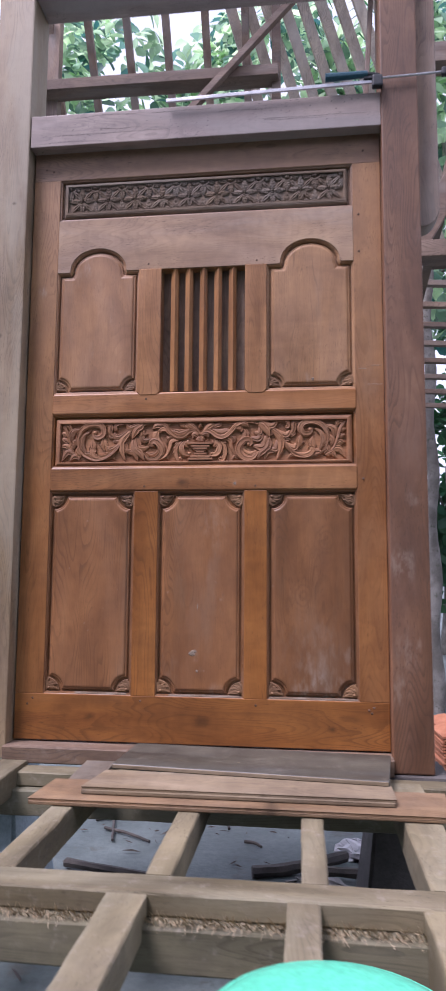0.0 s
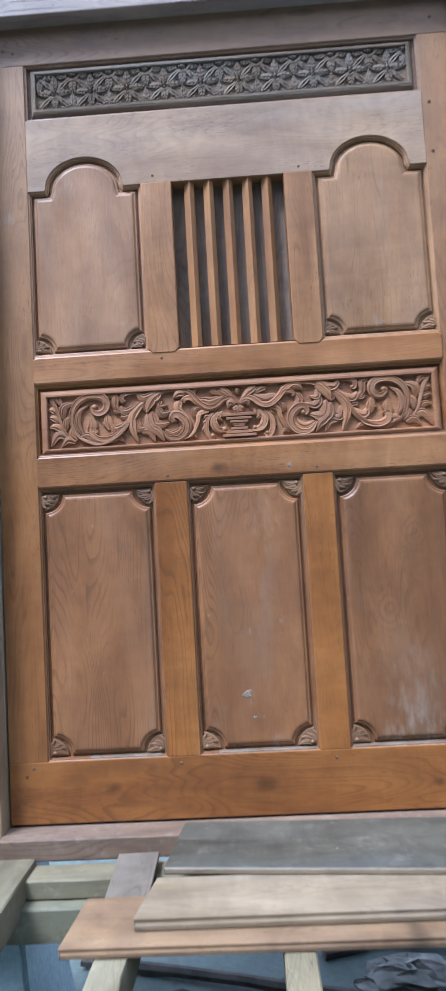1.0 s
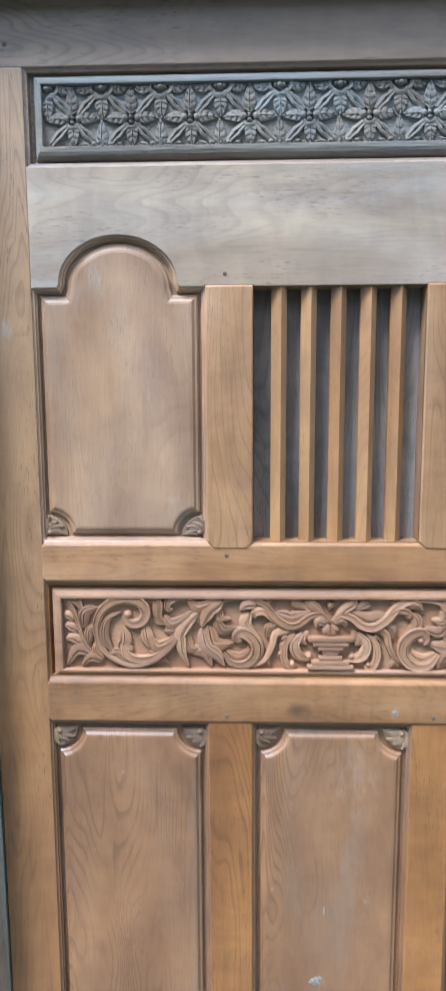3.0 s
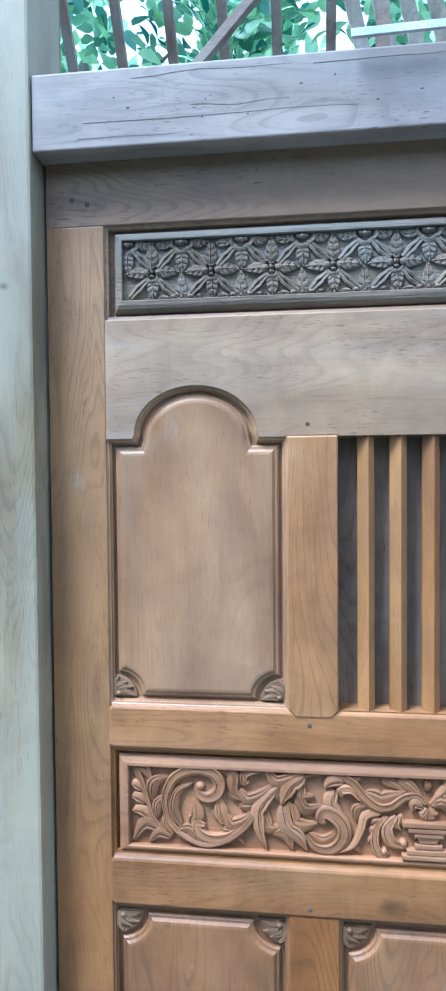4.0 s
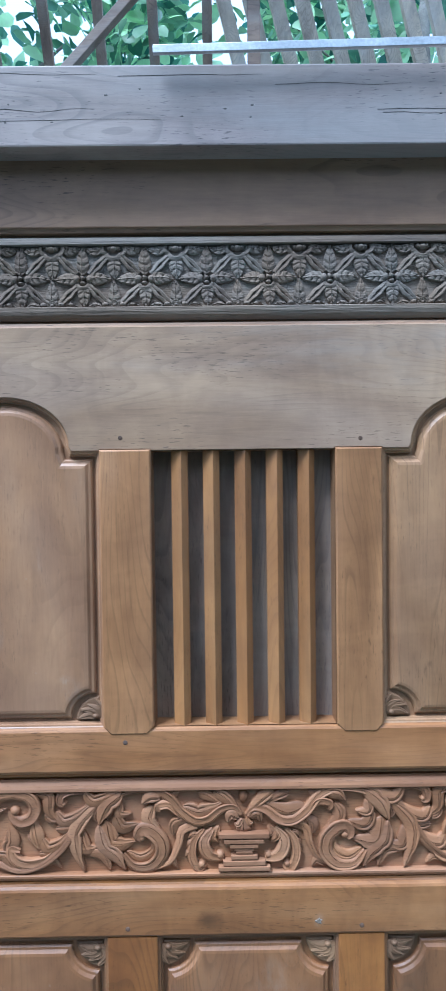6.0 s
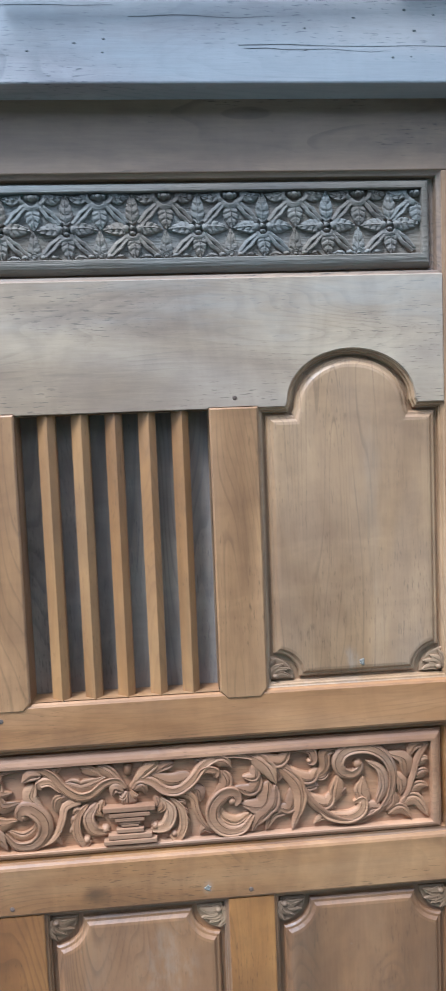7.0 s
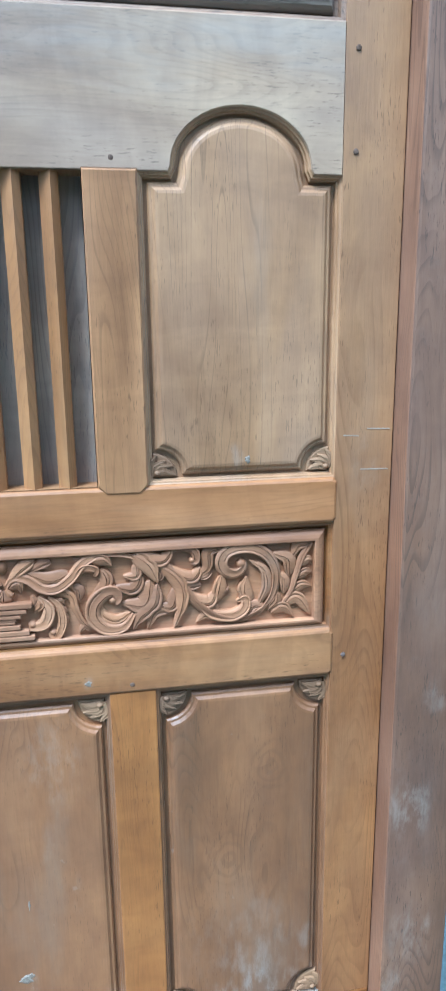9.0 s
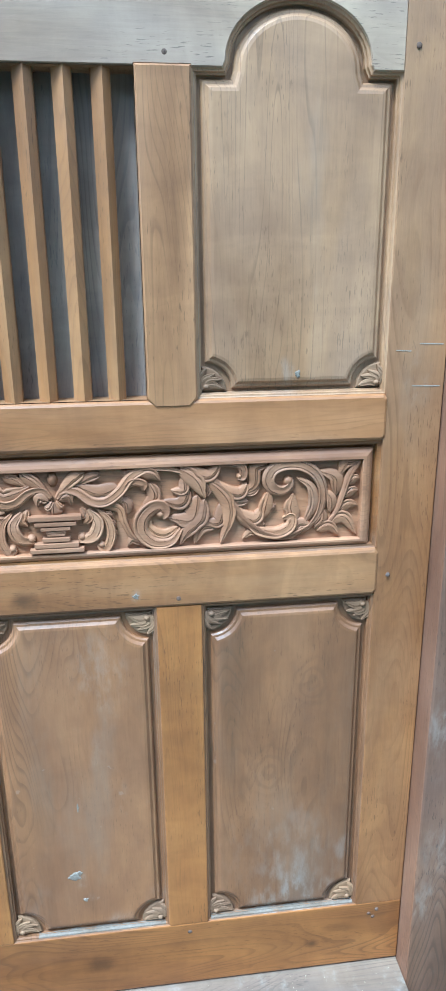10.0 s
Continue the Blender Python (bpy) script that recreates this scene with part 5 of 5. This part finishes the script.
for i in range(11):
    x = -0.06 - 0.335 * i
    timber("rafter", "slim brown roof rafter of the open steep roof", "rafter", "rafters", (x, roof_y(7.4), 7.4), (x, roof_y(3.58), 3.58), 0.062, 0.05, roof_wood, (0, 1, 0))
for i in range(9):
    x4, k = 0.15 + 0.168 * i, 0.36 + 0.022 * i
    timber("hip_rafter", "pale fanned roof rafter at the hip", "rafter", "rafters", (x4 - k * 2.2, roof_y(6.6) + 0.05, 6.6), (x4 + k * 0.82, roof_y(3.58) + 0.05, 3.58), 0.085, 0.04, hip_wood, (0, 1, 0))
timber("roof_strut", "dark upright roof strut", "strut", "", (0.2, 2.66, 7.0), (0.2, 2.66, 3.3), 0.07, 0.06, roof_wood_x, (0, 1, 0))
timber("roof_strut", "pale upright timber strut of the roof frame", "strut", "", (-1.70, 2.72, 7.0), (-1.70, 2.72, 3.4), 0.10, 0.09, roof_wood, (0, 1, 0))
timber("purlin", "horizontal roof purlin with a shaded underside", "purlin", "", (-4.2, 2.62, 4.66), (0.22, 2.62, 4.63), 0.16, 0.09, roof_wood_x)
timber("diagonal_brace", "slim diagonal timber brace of the roof frame", "brace", "", (-1.12, 2.5, 3.6), (0.47, 2.5, 5.32), 0.05, 0.06, roof_wood_x, (0, 1, 0))
timber("wall_plate", "roof wall plate under the rafter feet", "beam", "", (-4.5, 3.75, 3.55), (3.5, 3.75, 3.55), 0.16, 0.16, roof_wood_x)
for x in (-3.9, 3.2):
    timber("timber_post", "tall square timber post of the open frame", "post", "posts of the frame", (x, 3.75, GROUND), (x, 3.75, 3.47), 0.16, 0.16, roof_wood, (0, 1, 0))
timber("roof_strut", "thin pale upright lath beside the post", "strut", "", (0.69, 0.05, 3.01), (0.655, 0.05, 2.47), 0.02, 0.03, roof_wood, (0, 1, 0))

# ---- side bay: bracket, tie beams, open battens of the lower eave ----
bracket = thing("carved_bracket", "curved timber bracket fixed beside the post", "bracket", at=(0.9, 0.16, 2.4))
bm = bmesh.new()
line = [(0.842, 3.4), (0.842, 1.955)] + arc(0.86, 2.03, 0.07, 0.075, -85, 0, 8) + [(0.93, 3.4)]
loft(bm, line, ((0, 0.10), (0, 0.024), (0.004, 0.02)), True)
ob = part("board", bm, roof_wood, bracket)
ob.matrix_parent_inverse = bracket.matrix_basis.inverted()
timber("tie_beam", "horizontal brown tie beam of the side bay", "beam", "", (0.86, 1.0, 2.31), (3.4, 1.0, 2.31), 0.12, 0.09, roof_wood_x)
timber("tie_beam", "high horizontal tie beam of the side bay", "beam", "", (0.9, 0.9, 3.33), (3.4, 0.9, 3.33), 0.12, 0.11, roof_wood_x)
timber("eave_brace", "curved pale brace under the tie beam", "brace", "", (1.0, 1.0, 2.36), (1.5, 1.0, 3.2), 0.12, 0.05, roof_wood_x, (0, 1, 0))
for i in range(9):
    z = 2.62 - 0.13 * i
    timber("eave_batten", "grey roof batten of the open lower eave", "batten", "battens", (0.9, 2.0 + 0.22 * i, 2.75 - 0.07 * i), (4.0, 2.1 + 0.22 * i, 2.6 - 0.07 * i), 0.05, 0.04, roof_wood_x)
for i in range(3):
    x = 1.25 + i * 1.1
    timber("eave_rafter", "dark sloping rafter of the lower eave", "rafter", "rafters", (x, 1.0, 3.0), (x - 0.1, 4.2, 1.9), 0.06, 0.09, roof_wood_x)


# ---- stacks of roof tiles ----
def tile_stack(x, y, n, turn):
    s = thing("tile_stack", "stack of orange terracotta roof tiles on the ground", "roof tiles", "tile stacks", at=(x, y, G))
    s.rotation_euler.z = radians(turn)
    me = None
    rng = random.Random(int(x * 100))
    for i in range(n):
        if me is None:
            bm = bmesh.new()
            rows = []
            for j in range(9):
                u = -0.12 + 0.24 * j / 8
                c = 0.012 * math.cos(u / 0.12 * math.pi)
                rows.append([bm.verts.new((u, v, c + t)) for v in (-0.16, 0.16) for t in (0, 0.011)])
            for a, b in zip(rows, rows[1:]):
                for f in ((0, 1), (1, 3), (3, 2), (2, 0)):
                    bm.faces.new((a[f[0]], a[f[1]], b[f[1]], b[f[0]]))
            bm.faces.new((rows[0][0], rows[0][1], rows[0][3], rows[0][2]))
            bm.faces.new((rows[-1][0], rows[-1][1], rows[-1][3], rows[-1][2]))
            ob = part("tile", bm, terracotta, s)
            me = ob.data
        else:
            ob = new("tile", me)
            ob.parent = s
        ob.location = (rng.uniform(-0.006, 0.006), rng.uniform(-0.006, 0.006), 0.012 + i * 0.0175)


tile_stack(1.36, 2.15, 15, 4)
tile_stack(1.66, 2.2, 15, -3)
tile_stack(1.40, 2.55, 14, 2)


# ---- trees ----
def leaf_cloud(bm, rng, centre, radius, count, size):
    """Broad leaves in whorls round many twigs of a crown."""
    made = 0
    while made < count:
        d = Vector((rng.gauss(0, 1), rng.gauss(0, 1), rng.gauss(0, 1))).normalized()
        p = centre + Vector((d.x * radius[0], d.y * radius[1], d.z * radius[2])) * rng.uniform(0.25, 1.0) ** 0.5
        if noise.noise(p * 1.1) < -0.04:
            made += 2
            continue
        k, turn = rng.randint(2, 5), rng.uniform(0, 6.28)
        axis = (d + Vector((0, 0, 0.6)) + Vector((rng.uniform(-0.5, 0.5), rng.uniform(-0.5, 0.5), 0))).normalized()
        a = axis.orthogonal().normalized()
        b = axis.cross(a)
        for i in range(k):
            t = turn + 2 * math.pi * i / k
            out = (a * math.cos(t) + b * math.sin(t)) * 0.85 + axis * rng.uniform(-0.5, 0.9) + Vector((0, 0, rng.uniform(-0.5, 0.2)))
            out.normalize()
            side = out.cross(axis).normalized()
            nrm = side.cross(out)
            L = size * rng.uniform(0.7, 1.25)
            W = L * 0.29
            q = [p + out * L * f + side * W * s - nrm * (L * 0.25 * f * f - abs(s) * W * 0.22) for f, s in ((0.03, 0), (0.3, 0.5), (0.62, 1.0), (0.86, 0.8), (1.0, 0), (0.86, -0.8), (0.62, -1.0), (0.3, -0.5), (0.55, 0))]
            v = [bm.verts.new(c) for c in q]
            for j in range(8):
                bm.faces.new((v[8], v[j], v[(j + 1) % 8]))
            made += 1


def tree(x, y, height, crown, count, size, seed, lab, mat=None, trunk_r=0.14):
    t = thing("tree", lab, "tree", "trees behind the frame", at=(x, y, G))
    rng = random.Random(seed)
    bm = bmesh.new()
    top = Vector((rng.uniform(-0.3, 0.3), rng.uniform(-0.3, 0.3), height))
    tube(bm, cable([(0, 0, -0.05), (0.1, 0.05, height * 0.35), (top.x * 0.6, top.y * 0.6, height * 0.7), tuple(top)], 6), trunk_r, 10, 0.45)
    for i in range(9):
        f = rng.uniform(0.45, 0.95)
        s = Vector((top.x * f, top.y * f, height * f))
        a = rng.uniform(0, 6.28)
        e = s + Vector((math.cos(a) * crown[0] * 0.8, math.sin(a) * crown[1] * 0.8, rng.uniform(0.3, 1.3)))
        tube(bm, cable([tuple(s), tuple(s.lerp(e, 0.5) + Vector((0, 0, -0.1))), tuple(e)], 5), trunk_r * 0.35, 6, 0.3)
    part("trunk", bm, bark, t, smooth=True)
    bm = bmesh.new()
    leaf_cloud(bm, rng, Vector((top.x, top.y, height)), crown, count, size)
    ob = part("crown", bm, mat or leaf_broad, t, smooth=True)
    tagged(ob, "broad green leaves with gaps of sky", kind="stuff")


tree(-2.6, 6.6, 7.2, (1.9, 1.3, 2.9), 3300, 0.25, 1, "tree with large broad green leaves")
tree(-0.3, 7.0, 7.3, (1.9, 1.3, 2.9), 3500, 0.25, 2, "tree with large broad green leaves")
tree(2.5, 6.6, 7.2, (2.0, 1.3, 2.9), 3400, 0.25, 3, "tree with large broad green leaves", None, 0.08)
tree(-5.2, 8.2, 6.8, (2.4, 1.4, 2.6), 3600, 0.27, 4, "tree with large broad green leaves")
tree(4.6, 8.0, 5.0, (2.3, 1.5, 2.8), 2600, 0.24, 5, "dense dark green broad-leaved tree", leaf_dark)
tree(2.6, 9.0, 2.6, (1.6, 1.0, 1.9), 2200, 0.24, 6, "low dense green bush-like tree", leaf_dark, 0.08)
tree(4.4, 9.6, 2.2, (1.9, 1.0, 2.0), 2200, 0.24, 7, "low dense green bush-like tree", leaf_dark, 0.08)

palm = thing("palm_trunk", "slim grey ringed palm trunk standing behind the frame", "tree", at=(1.62, 4.2, G))
bm = bmesh.new()
path = [(0.02 * math.sin(i * 0.5), 0, i * 0.08) for i in range(118)]
rows = []
for i, p in enumerate(path):
    r = 0.06 * (1 - 0.0025 * i) * (1.0 + (0.06 if i % 2 else 0))
    rows.append([bm.verts.new((p[0] + r * math.cos(a), p[1] + r * math.sin(a), p[2] - 0.03)) for a in (2 * math.pi * j / 12 for j in range(12))])
for a, b in zip(rows, rows[1:]):
    for j in range(12):
        bm.faces.new((a[j], a[(j + 1) % 12], b[(j + 1) % 12], b[j]))
part("trunk", bm, bark, palm, smooth=True)
bm = bmesh.new()
rng = random.Random(8)
for i in range(11):
    a = 2 * math.pi * i / 11 + rng.uniform(-0.2, 0.2)
    for s in range(26):
        f = s / 25
        o = Vector((math.cos(a) * 2.0 * f, math.sin(a) * 2.0 * f, 9.3 + 0.7 * f - 1.5 * f * f))
        for sd in (-1, 1):
            d = Vector((-math.sin(a) * sd + math.cos(a) * 0.5, math.cos(a) * sd + math.sin(a) * 0.5, -0.5)) * 0.4 * (1.1 - 0.7 * f)
            w = Vector((math.cos(a), math.sin(a), 0)) * 0.02
            bm.faces.new([bm.verts.new(o + q) for q in (-w, w, d + w * 0.2, d - w * 0.2)])
ob = part("fronds", bm, leaf_dark, palm)


# ---- unseen wall, added behind the camera to block low sky light ----
tagged(boxed("wall_south", -14, 14, -5.9, -5.7, GROUND, 4.6, concrete, None, 0.0), "unseen grey wall added to block low sky light", "wall", kind="structure")
